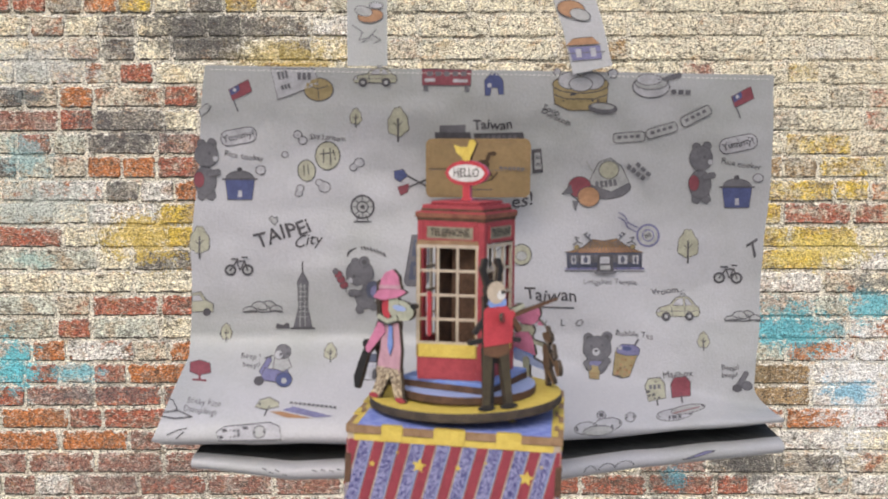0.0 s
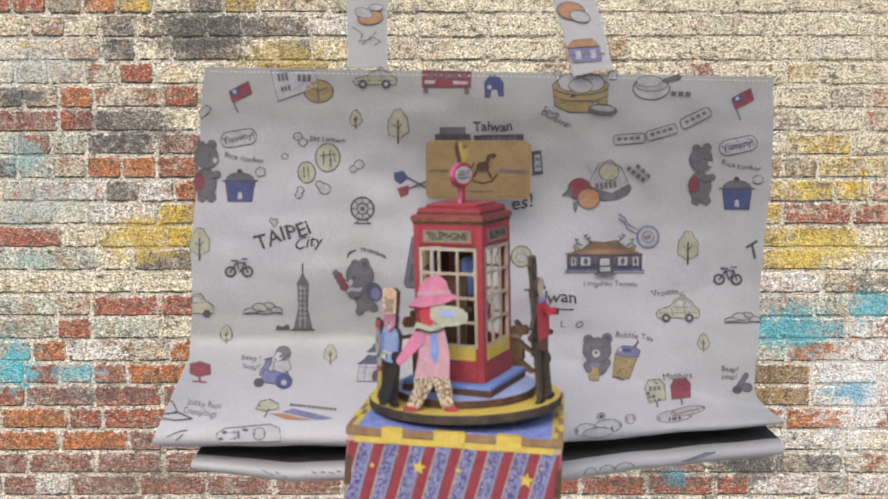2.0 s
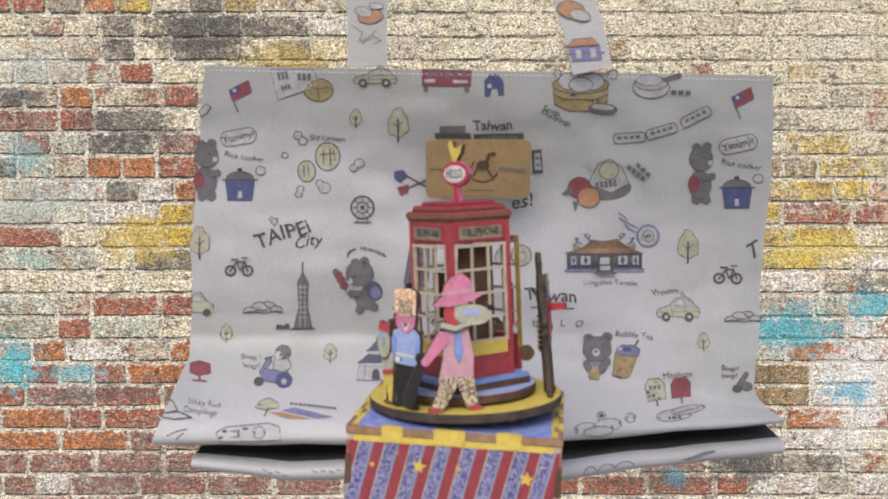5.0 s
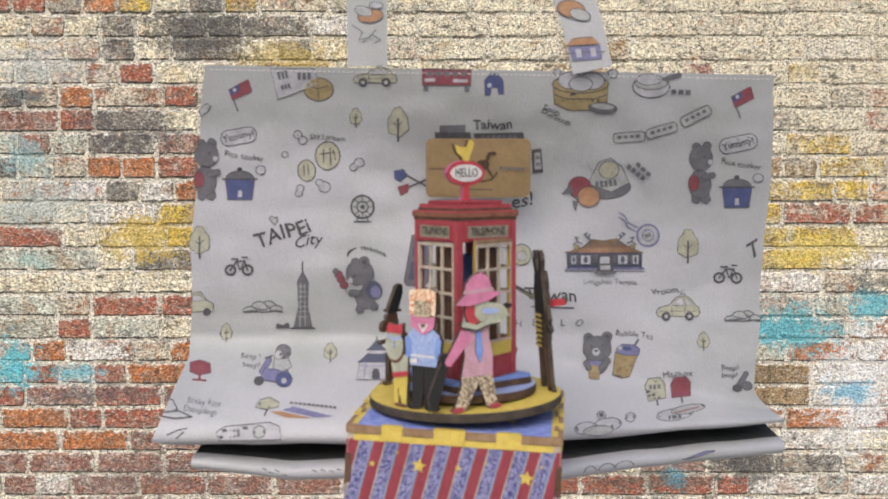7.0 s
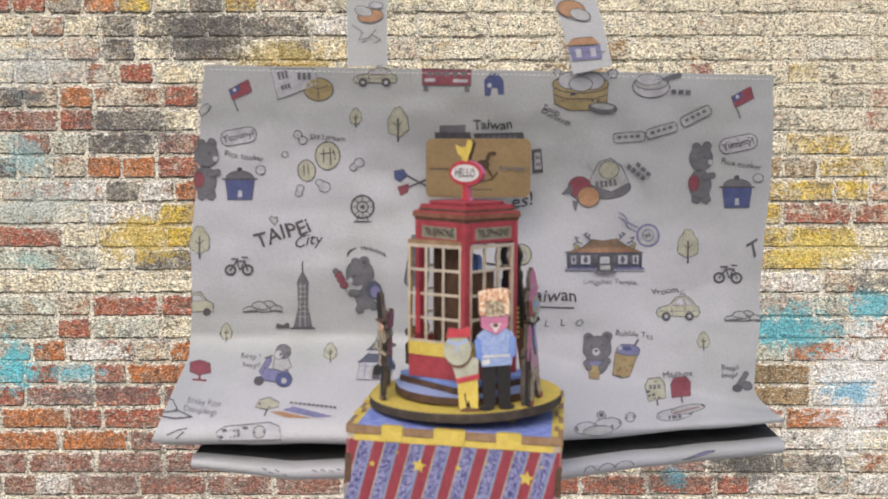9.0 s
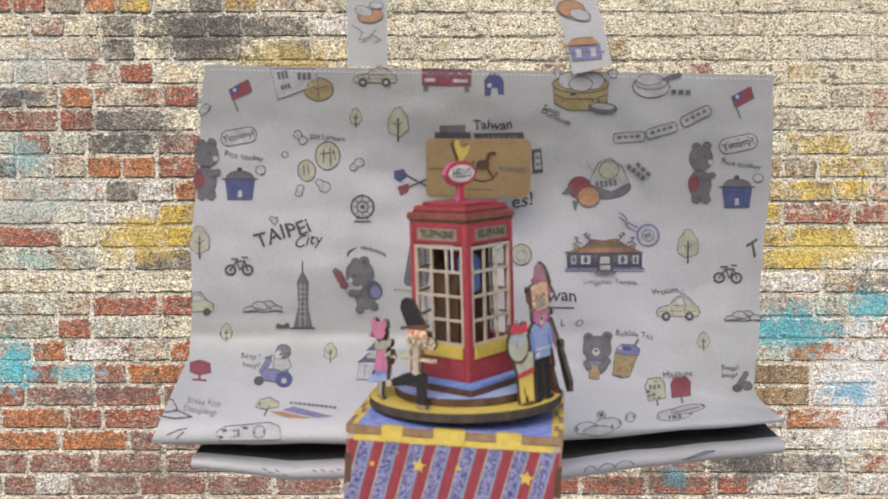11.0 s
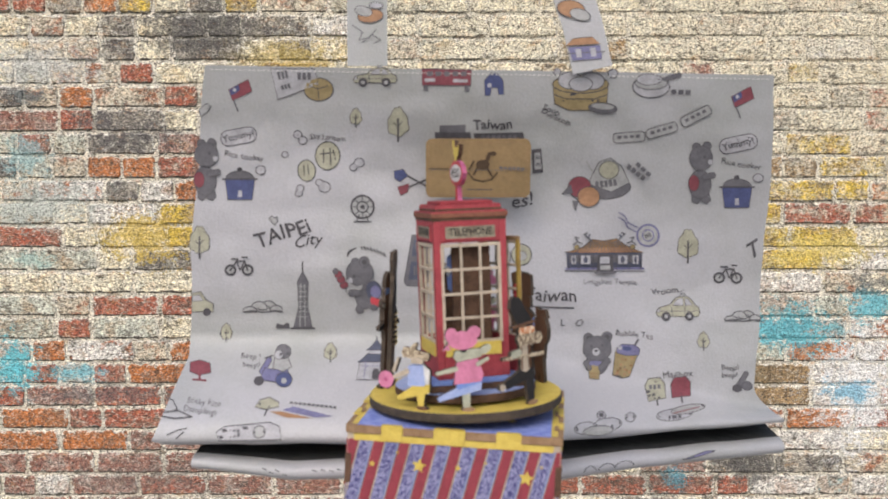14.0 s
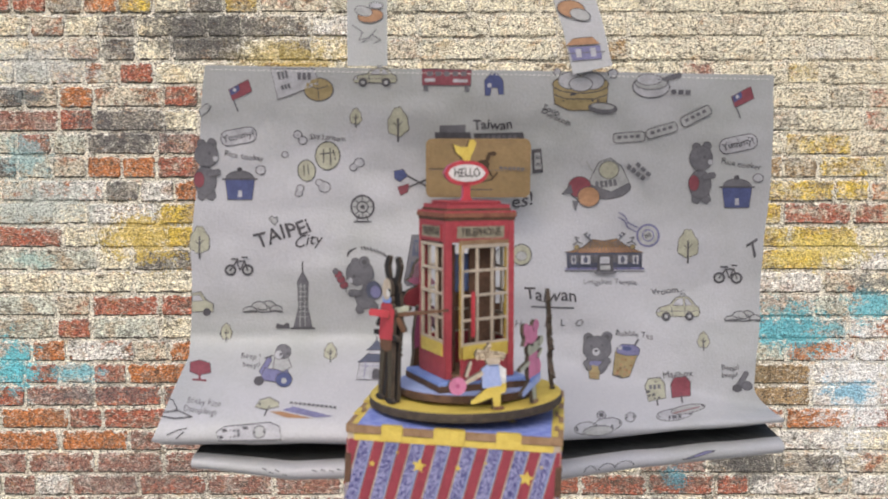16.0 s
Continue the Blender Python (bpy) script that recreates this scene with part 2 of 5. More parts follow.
OCHRE = paint("ochre_paint", (0.253, 0.172, 0.040), (0.192, 0.120, 0.034))
EAVE = paint("red_stained_plywood_edge", (0.167, 0.071, 0.043), (0.120, 0.044, 0.029), rough=0.75)
DENIM = paint("mottled_denim_print", (0.16, 0.215, 0.40), (0.27, 0.32, 0.45), scale=900, low=0.46, high=0.54)
SAGE = paint("pale_sage_paint", (0.305, 0.305, 0.236))
PATTERN = paint("speckled_pattern_print", (0.443, 0.366, 0.259), (0.092, 0.061, 0.039), scale=900, spread=0.2, low=0.47, high=0.53)
RUSTY_PATTERN = paint("rust_and_cream_pattern_print", (0.565, 0.473, 0.350), (0.380, 0.129, 0.046), scale=700, spread=0.2, low=0.47, high=0.53)
KRAFT = material("kraft_leather", (0.169, 0.109, 0.047), (0.147, 0.096, 0.040), scale=60, rough=0.55, bump=0.15, spread=0.08)
INK = paint("dark_ink", (0.034, 0.033, 0.039), rough=0.6)
STEEL = material("brushed_steel", (0.55, 0.55, 0.55), scale=40, rough=0.35, metal=1.0)
DARKWOOD = material("stand_wood", (0.20, 0.12, 0.07), scale=20, rough=0.6)
PRINT = {
    "ink": paint("charcoal_outline_print", (0.061, 0.057, 0.064)),
    "slate": paint("slate_blue_print", (0.061, 0.066, 0.099)),
    "brown": paint("roof_brown_print", (0.183, 0.107, 0.053)),
    "bark": paint("burnt_brown_mark", (0.050, 0.030, 0.017)),
    "grey": paint("charcoal_grey_print", (0.099, 0.096, 0.107)),
    "lightgrey": paint("light_grey_print", (0.263, 0.263, 0.263)),
    "blue": paint("blue_print", (0.052, 0.062, 0.140)),
    "violet": paint("violet_print", (0.129, 0.124, 0.220)),
    "red": paint("red_print", (0.160, 0.044, 0.056)),
    "orange": paint("orange_print", (0.270, 0.150, 0.085)),
    "yellow": paint("straw_print", (0.225, 0.175, 0.090)),
    "pale": paint("pale_yellow_print", (0.282, 0.274, 0.212)),
    "white": paint("white_print", (0.296, 0.292, 0.310)),
    "green": paint("green_print", (0.110, 0.164, 0.087)),
}


# ---- builders ----
def mesh_of(name, bm, mats, smooth=False):
    me = bpy.data.meshes.new(name)
    bm.normal_update()
    bm.to_mesh(me)
    bm.free()
    for m in mats if isinstance(mats, (list, tuple)) else [mats]:
        me.materials.append(m)
    if smooth:
        for p in me.polygons:
            p.use_smooth = True
    return me


def part(name, bm, mats, parent=None, label="", at=None, smooth=False):
    """Link a bmesh as one mesh object under a thing or a part."""
    ob = new(name, mesh_of(name, bm, mats, smooth))
    if parent is not None:
        ob.parent = parent
    if at is not None:
        ob.matrix_local = at
    return tagged(ob, label)


def thing(name, at, label, category, group="", kind=""):
    ob = new(name)
    ob.empty_display_size = 0.02
    ob.matrix_world = at
    return tagged(ob, label, category, group, kind)


def box(x, y, z, bm=None, at=(0, 0, 0), bevel=0.0, mat=0):
    """A box of those sizes round a point, with bevelled edges."""
    bm = bm if bm is not None else bmesh.new()
    old = set(bm.faces)
    made = bmesh.ops.create_cube(bm, size=1, matrix=Matrix.Translation(at) @ Matrix.Diagonal((x, y, z, 1)))
    if bevel:
        edges = {e for v in made["verts"] for e in v.link_edges}
        bmesh.ops.bevel(bm, geom=list(edges), offset=bevel, segments=2, affect="EDGES")
    for f in bm.faces:
        if f not in old:
            f.material_index = mat
    return bm


def outline(points, thick, bm=None, at=None, mat=0, edge=None, back=None, bevel=0.0):
    """A flat plate cut to an outline in x and z, of that thickness in y; its cut edge and back may differ from its face."""
    bm = bm if bm is not None else bmesh.new()
    at = at or Matrix()
    front = [bm.verts.new(at @ Vector((x, -thick / 2, z))) for x, z in points]
    rear = [bm.verts.new(at @ Vector((x, thick / 2, z))) for x, z in points]
    area = sum(points[i - 1][0] * points[i][1] - points[i][0] * points[i - 1][1] for i in range(len(points)))
    faces = [bm.faces.new(front if area > 0 else front[::-1])]
    faces[0].material_index = mat
    b = bm.faces.new(rear[::-1] if area > 0 else rear)
    b.material_index = mat if back is None else back
    for i in range(len(points)):
        q = (front[i - 1], rear[i - 1], rear[i], front[i])
        f = bm.faces.new(q if area > 0 else q[::-1])
        f.material_index = mat if edge is None else edge
    return bm


def ellipse(cx, cz, rx, rz, n=24, turn=0.0, start=0.0, end=360.0):
    c, s = math.cos(radians(turn)), math.sin(radians(turn))
    full = end - start >= 360
    pts = []
    for i in range(n):
        a = radians(start + (end - start) * i / (n if full else n - 1))
        x, z = rx * math.cos(a), rz * math.sin(a)
        pts.append((cx + x * c - z * s, cz + x * s + z * c))
    return pts


def rounded(cx, cz, w, h, r, n=4):
    pts = []
    for k, (sx, sz) in enumerate(((1, 1), (-1, 1), (-1, -1), (1, -1))):
        for i in range(n + 1):
            a = radians(90 * k + 90 * i / n)
            pts.append((cx + sx * (w / 2 - r) + r * math.cos(a), cz + sz * (h / 2 - r) + r * math.sin(a)))
    return pts


def lathe(profile, n=48, bm=None, at=None, mats=None):
    """A turned body from (radius, height) pairs; mats gives a material to each band."""
    bm = bm if bm is not None else bmesh.new()
    at = at or Matrix()
    rings = []
    for r, z in profile:
        rings.append([bm.verts.new(at @ Vector((r * math.cos(2 * math.pi * i / n), r * math.sin(2 * math.pi * i / n), z))) for i in range(n)])
    for k in range(len(rings) - 1):
        for i in range(n):
            j = (i + 1) % n
            f = bm.faces.new((rings[k][i], rings[k][j], rings[k + 1][j], rings[k + 1][i]))
            f.material_index = mats[k] if mats else 0
    f = bm.faces.new(rings[0][::-1])
    f.material_index = mats[0] if mats else 0
    f = bm.faces.new(rings[-1])
    f.material_index = mats[-1] if mats else 0
    return bm


def lettering(text, size, align="CENTER", shear=0.0, weight=0.0):
    """The outlines of a line of text as a flat bmesh in x and y."""
    cu = bpy.data.curves.new("lettering", "FONT")
    cu.body, cu.size, cu.align_x, cu.align_y, cu.shear, cu.offset = text, size, align, "CENTER", shear, weight
    cu.resolution_u = 2
    ob = bpy.data.objects.new("lettering", cu)
    scene.collection.objects.link(ob)
    dg = bpy.context.evaluated_depsgraph_get()
    me = bpy.data.meshes.new_from_object(ob.evaluated_get(dg))
    bm = bmesh.new()
    bm.from_mesh(me)
    bpy.data.objects.remove(ob)
    bpy.data.curves.remove(cu)
    bpy.data.meshes.remove(me)
    return bm


def tube(points, radius, n=8, bm=None, mat=0):
    """A round bar along a line of points."""
    bm = bm if bm is not None else bmesh.new()
    pts = [Vector(p) for p in points]
    rings = []
    for i, p in enumerate(pts):
        d = (pts[min(i + 1, len(pts) - 1)] - pts[max(i - 1, 0)]).normalized()
        q = d.to_track_quat("Z", "Y")
        rings.append([bm.verts.new(p + q @ Vector((radius * math.cos(2 * math.pi * k / n), radius * math.sin(2 * math.pi * k / n), 0))) for k in range(n)])
    for a, b in zip(rings, rings[1:]):
        for k in range(n):
            f = bm.faces.new((a[k], a[(k + 1) % n], b[(k + 1) % n], b[k]))
            f.material_index = mat
    for ring in (rings[0][::-1], rings[-1]):
        bm.faces.new(ring).material_index = mat
    return bm
# ---- the place: ground and the brick wall behind ----
ground = part("ground", box(60, 60, 0.2, at=(0, 0, -0.1)), PAVING)
tagged(ground, "grey concrete paved ground", "ground", kind="structure")
WALL_Y, COURSE, UNIT = 3.46, 0.075, 0.1125
wall = part("wall_north", box(4.9, 0.22, 2.16, at=(0.09, WALL_Y + 0.1245, 1.08)), MORTAR)
tagged(wall, "old brick wall with flaking cream, yellow and turquoise paint", "wall", kind="structure")
# Each course from its left end: a capital is a stretcher, a small letter a header; the letter is its paint.
LEFT = ["rrgoycgy", "cmcgcggG", "cmmgcGcg", "clmmrCc", "gmoMrm", "PrGcrm", "lrlGPm", "glmooR", "mBgwOo", "LcWYyY", "RcCYOy", "lLcGyY",
        "CCCnyC", "LmRRr", "LrLCCc", "toBmO", "trtrOn", "rPRRr", "OrROo", "OOpPPPP", "pPPPGPRP", "pwPRPPOPPrR"]
RIGHT = ["CCcCCCMC", "CCCCMcCC", "CCNCCcWC", "CyCm", "CCgR", "CGCR", "CCYC", "NnYn", "CYyO", "WyRR", "CYYC", "YYcW",
         "CWmC", "lTlT", "TTTB", "lTlOB", "NGNWt", "NGNWb", "nNBOR", "lLTWC", "PCPGGMRC", "RrWtWGGCCC"]


def brick_block(bm, length, height, at, rng):
    """A worn brick with ragged arrises and an uneven face, a few millimetres proud of the mortar."""
    dx, dz = length / 2, height / 2
    c, n = 0.006, 7 if length > 0.15 else 4
    across = [-dx + c + (2 * dx - 2 * c) * (i + rng.uniform(-0.25, 0.25) * (0 < i < n)) / n for i in range(n + 1)]
    ring = [(x, -dz) for x in across] + [(dx, -dz * 0.62), (dx, dz * 0.1), (dx, dz * 0.66)] + [(x, dz) for x in across[::-1]] + [(-dx, dz * 0.64), (-dx, -dz * 0.1), (-dx, -dz * 0.6)]
    ring = [(x + rng.uniform(-0.0022, 0.0022), z + rng.uniform(-0.0026, 0.0022)) for x, z in ring]
    proud = rng.uniform(0.0005, 0.006)
    back = [bm.verts.new(Vector(at) + Vector((x, 0.02, z))) for x, z in ring]
    mid = [bm.verts.new(Vector(at) + Vector((x, -proud + 0.003, z))) for x, z in ring]
    top = [bm.verts.new(Vector(at) + Vector((x * (1 - 0.0045 / dx), -proud + rng.uniform(-0.0022, 0.0016), z * (1 - 0.0045 / dz)))) for x, z in ring]
    n = len(ring)
    for r, t in ((back, mid), (mid, top)):
        for i in range(n):
            bm.faces.new((r[i - 1], r[i], t[i], t[i - 1]))
    bm.faces.new(top)


def brickwork():
    rng = random.Random(7)
    shared, rest, rest_mats = {}, bmesh.new(), list(BRICK.values())
    letters = list(BRICK)
    spare = "CCCMCPLCNMCW"
    for row in range(-5, 24):
        if 0 <= row < 22:
            left, right = LEFT[row], RIGHT[row]
        else:
            left = "".join(rng.choice("CcMmPL" if row < 0 else "PpRGMc") for _ in range(7))
            right = "".join(rng.choice("CcMmWC" if row < 0 else "PMGCWc") for _ in range(7))
        size = lambda s: sum(2 if ch.isupper() else 1 for ch in s)
        middle = ""
        while size(left) + size(middle) + size(right) < 27:
            middle += rng.choice(spare) if size(left + middle + right) < 26 else rng.choice("cmp")
        far = "".join(rng.choice(spare) for _ in range(4))
        x = -1.435 - rng.choice((0.0, 0.028, 0.056)) - 2 * UNIT * len(far)
        z = 1.7625 + COURSE / 2 - row * COURSE
        for ch in far + left + middle + right + far:
            length = UNIT * (2 if ch.isupper() else 1)
            mid = x + length / 2
            at = (mid, WALL_Y + 0.012, z + rng.uniform(-0.0012, 0.0012))
            x += length
            behind = 3 <= row <= 18 and -0.66 < mid < 0.92
            if abs(mid) > 1.5 or row < -1 or row > 22 or behind:
                n = len(rest.faces)
                brick_block(rest, length - 0.009, COURSE - 0.0095, at, rng)
                rest.faces.ensure_lookup_table()
                for f in rest.faces[n:]:
                    f.material_index = letters.index(ch.upper())
                continue
            key = (ch, rng.randrange(3))
            if key not in shared:
                bm = bmesh.new()
                brick_block(bm, length - 0.009, COURSE - 0.0095, (0, 0, 0), rng)
                shared[key] = mesh_of("brick", bm, BRICK[ch.upper()])
            ob = new("brick", shared[key])
            ob.parent = wall
            ob.location = at
    tagged(part("brickwork", rest, rest_mats, wall), kind="stuff")


# ---- the rail from which the tote bag hangs ----
rail = thing("garment_rail", pose(0.03, 0.684, 0), "plain steel garment rail that carries the tote bag", "clothes rail")
part("crossbar", tube([(-0.75, 0, 1.4905), (0.75, 0, 1.4905)], 0.008, 12), STEEL, rail, smooth=True)
for side in (-0.75, 0.75):
    part("upright", tube([(side, 0, 0.015), (side, 0, 1.50)], 0.01, 12), STEEL, rail, smooth=True)
    part("foot", box(0.03, 0.5, 0.015, at=(side, 0, 0.0075), bevel=0.003), STEEL, rail)


# ---- the tote bag; its print is laid out in units of about 0.37 mm ----
LEAN_IN = 0.022
HANG = 1 - LEAN_IN / 0.70


def cloth(a, b, lift=0.0):
    """A point of the bag's front: a across, b down, with the folds of the cloth."""
    low = 588.0 + 0.28 * max(0.0, a - 850)
    t = max(0.0, (b - low) / (770.0 - low))
    slack = max(0.0, min(1.0, (a - 880) / 320.0))
    flare = (t * t * (3 - 2 * t) if t < 1 else 1.0) * (1 - 0.46 * slack * slack * (3 - 2 * slack))
    y = 0.70 - 0.072 * flare
    if b < 560:
        z = 1.3741 - (b - 122) * 0.0003692
    else:
        z = 1.2124 - (b - 560) * 0.000367 + 0.0135 * flare
    wide = 0.0003655 * (1 + 0.00004 * (b - 122)) * (1 - 0.085 * flare)
    x = (a - 784) * wide
    y += 0.030 * flare * max(0.0, (a - 900) / 480.0) ** 2
    if b > 690:
        z += 0.006 * min(1, (b - 690) / 80) * max(0.0, (a - 900) / 480.0)
    u, v = x * 7, z * 7
    ease = lambda q: (lambda w: w * w * (3 - 2 * w))(max(0.0, min(1.0, q)))
    late = ease((a - 880) / 300.0)
    wave = b + 12 * math.sin(a / 150.0) - 0.05 * (a - 784)
    push = (0.006 + 0.011 * ease((a - 420) / 330.0)) * (ease((wave - 105) / (190 + 130 * late)) - 0.65 * ease((wave - 310 - 150 * late) / 170) - 0.35 * ease((b - low + 15) / 130)) + 0.048 * max(0.0, (a - 800) / 570.0) ** 1.7
    x, z, y = x * (1 + push / y), 1.32 + (z - 1.32) * (1 + push / y), y + push
    fold = 0.0016 * math.sin(u * 3.1 + 1.6 * math.sin(v * 2.3)) + 0.0022 * noise.noise(Vector((u * 1.3, v * 2.2, 3.0))) + 0.0017 * noise.noise(Vector((u * 4 + v * 2.5, v * 6, 8.0))) + 0.0006 * noise.noise(Vector((u * 8 - v * 5, v * 11, 5.0)))
    fold += 0.0014 * math.exp(-((b - low - 24) / 40) ** 2)
    edge = min(1.0, max(0.0, (b - 115) / 60))
    lean = 1 - LEAN_IN / 0.70 * max(0.0, min(1.0, (590 - b) / 475))
    return Vector((x * lean, y * lean - fold * (0.35 + 0.65 * edge) - lift, 1.32 + (z - 1.32) * lean + lift * 0.25 * flare))


def left_edge(b):
    return 362 - 27 * min(1, (b - 115) / 330) - 0.44 * max(0, b - 630) + 1.5 * math.sin(b / 37)


def right_edge(b):
    return 1369 - 25 * min(1, max(0, (b - 220) / 300)) - 6 * max(0, (b - 560) / 100) + 150 * max(0, (b - 690) / 80) ** 1.5 * 0.45 + 1.5 * math.sin(b / 41)


tote = thing("tote_bag", Matrix(), "white coated-cotton tote bag printed with small city cartoons", "bag")


FOLD = []


def fold_point(a, v, lift):
    """A point of the lower fold's front: a across as on the panel, v from 0 at its crest to 2 underneath."""
    k = max(0.0, min(89.999, 90 * (a - 275) / 1130.0))
    i, r = int(k), min(1, int(v))
    p = [row[i].lerp(row[i + 1], k - i) for row in FOLD]
    return p[r].lerp(p[r + 1], min(1.0, v - r)) + Vector((0, -lift, lift * 0.3))


def bag_body():
    bm = bmesh.new()
    nu, nv = 90, 96
    grid = []
    for j in range(nv + 1):
        row = []
        for i in range(nu + 1):
            top = 115 + 17 * i / nu
            b = top + (770 - top) * j / nv
            a = left_edge(b) + (right_edge(b) - left_edge(b)) * i / nu
            row.append(bm.verts.new(cloth(a, b)))
        grid.append(row)
    # The hem turns under at the lip, runs back into the bag, and a lower fold hangs out below it.
    under = [(0.004, -0.0030), (0.020, -0.0042), (0.058, -0.0050), (0.060, -0.0135), (0.036, -0.0150), (0.013, -0.0154), (0.003, -0.0166), (-0.0005, -0.0205), (0.0030, -0.0248), (0.014, -0.0266), (0.060, -0.029)]
    for dy, dz in under:
        row = []
        for i in range(nu + 1):
            p = grid[nv][i].co
            k = i / nu
            shrink = 1 - 0.055 * min(1, abs(dz) / 0.012)
            wave = 0.0014 * noise.noise(Vector((k * 9, dz * 60, 1))) + 0.0022 * min(1, abs(dz) / 0.02) * noise.noise(Vector((k * 5, 4, 2)))
            droop = 1.0 if dz > -0.013 else 0.72 + 0.28 * min(1.0, k / 0.16)
            end = grid[nv][nu].co.x
            row.append(bm.verts.new((end + (p.x - end) * shrink, p.y + dy + 0.010 * (1 - droop), p.z + dz * droop + wave)))
        grid.append(row)
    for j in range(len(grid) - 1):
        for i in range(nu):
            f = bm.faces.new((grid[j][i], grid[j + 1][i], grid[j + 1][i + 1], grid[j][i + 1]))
            # Rows inside the slot take the near-black colour, so its shade is painted.
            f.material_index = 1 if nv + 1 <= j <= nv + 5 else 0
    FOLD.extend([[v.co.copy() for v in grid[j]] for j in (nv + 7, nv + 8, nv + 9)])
    part("front_panel", bm, [CLOTH, CLOTH_SHADE], tote, smooth=True)
    bm = bmesh.new()
    rows = []
    for b in (118, 300, 500, 640):
        rows.append([bm.verts.new(cloth(left_edge(b) + 6 + (right_edge(b) - left_edge(b) - 12) * i / 12, b + 17 * i / 12) * 1 + Vector((0, 0.012 + 0.03 * (b - 118) / 520 * 1.0 + (0.03 if b == 640 else 0), 0))) for i in range(13)])
    for r, s in zip(rows, rows[1:]):
        for i in range(12):
            bm.faces.new((r[i], s[i], s[i + 1], r[i + 1]))
    part("back_panel", bm, CLOTH, tote, smooth=True)
    bm = bmesh.new()
    for i in range(120):
        a = 372 + i * 8.25
        b = 121.5 + (a - 362) * 0.0169
        quad = [(a, b), (a, b + 1.6), (a + 5, b + 1.6), (a + 5, b)]
        bm.faces.new([bm.verts.new(cloth(p, q, 0.0006)) for p, q in quad])
    part("hem_stitching", bm, THREAD, tote)


def bag_handle():
    """One strap that rises from the hem, runs over the crossbar and comes down again."""
    centre = [(648, 119), (648, 60), (648, -10), (652, -90), (672, -170), (715, -232), (770, -262), (830, -268), (885, -250), (930, -200), (968, -130), (1000, -40), (1030, 50), (1048, 126)]
    bm = bmesh.new()
    rows = []
    for i, (a, b) in enumerate(centre):
        p0, p1 = Vector(centre[max(i - 1, 0)]), Vector(centre[min(i + 1, len(centre) - 1)])
        d = (p1 - p0).normalized()
        n = Vector((-d.y, d.x)) * 35.5
        over = max(0.0, -b / 268) ** 2
        lift = -0.003 if -60 < b else -0.003 - 0.004 * over
        rows.append([bm.verts.new(Vector(((a + s * n.x - 784) * 0.0003655 * HANG, 0.70 * HANG - lift + y, 1.32 + (0.0553 - (b + s * n.y - 122) * 0.000367) * HANG))) for s, y in ((-1, 0), (1, 0), (1, 0.0016), (-1, 0.0016))])
    for r, s in zip(rows, rows[1:]):
        for k in range(4):
            bm.faces.new((r[k], r[(k + 1) % 4], s[(k + 1) % 4], s[k]))
    for r in (rows[0][::-1], rows[-1]):
        bm.faces.new(r)
    return part("handle", bm, CLOTH, tote)


bag_body()
handle = bag_handle()


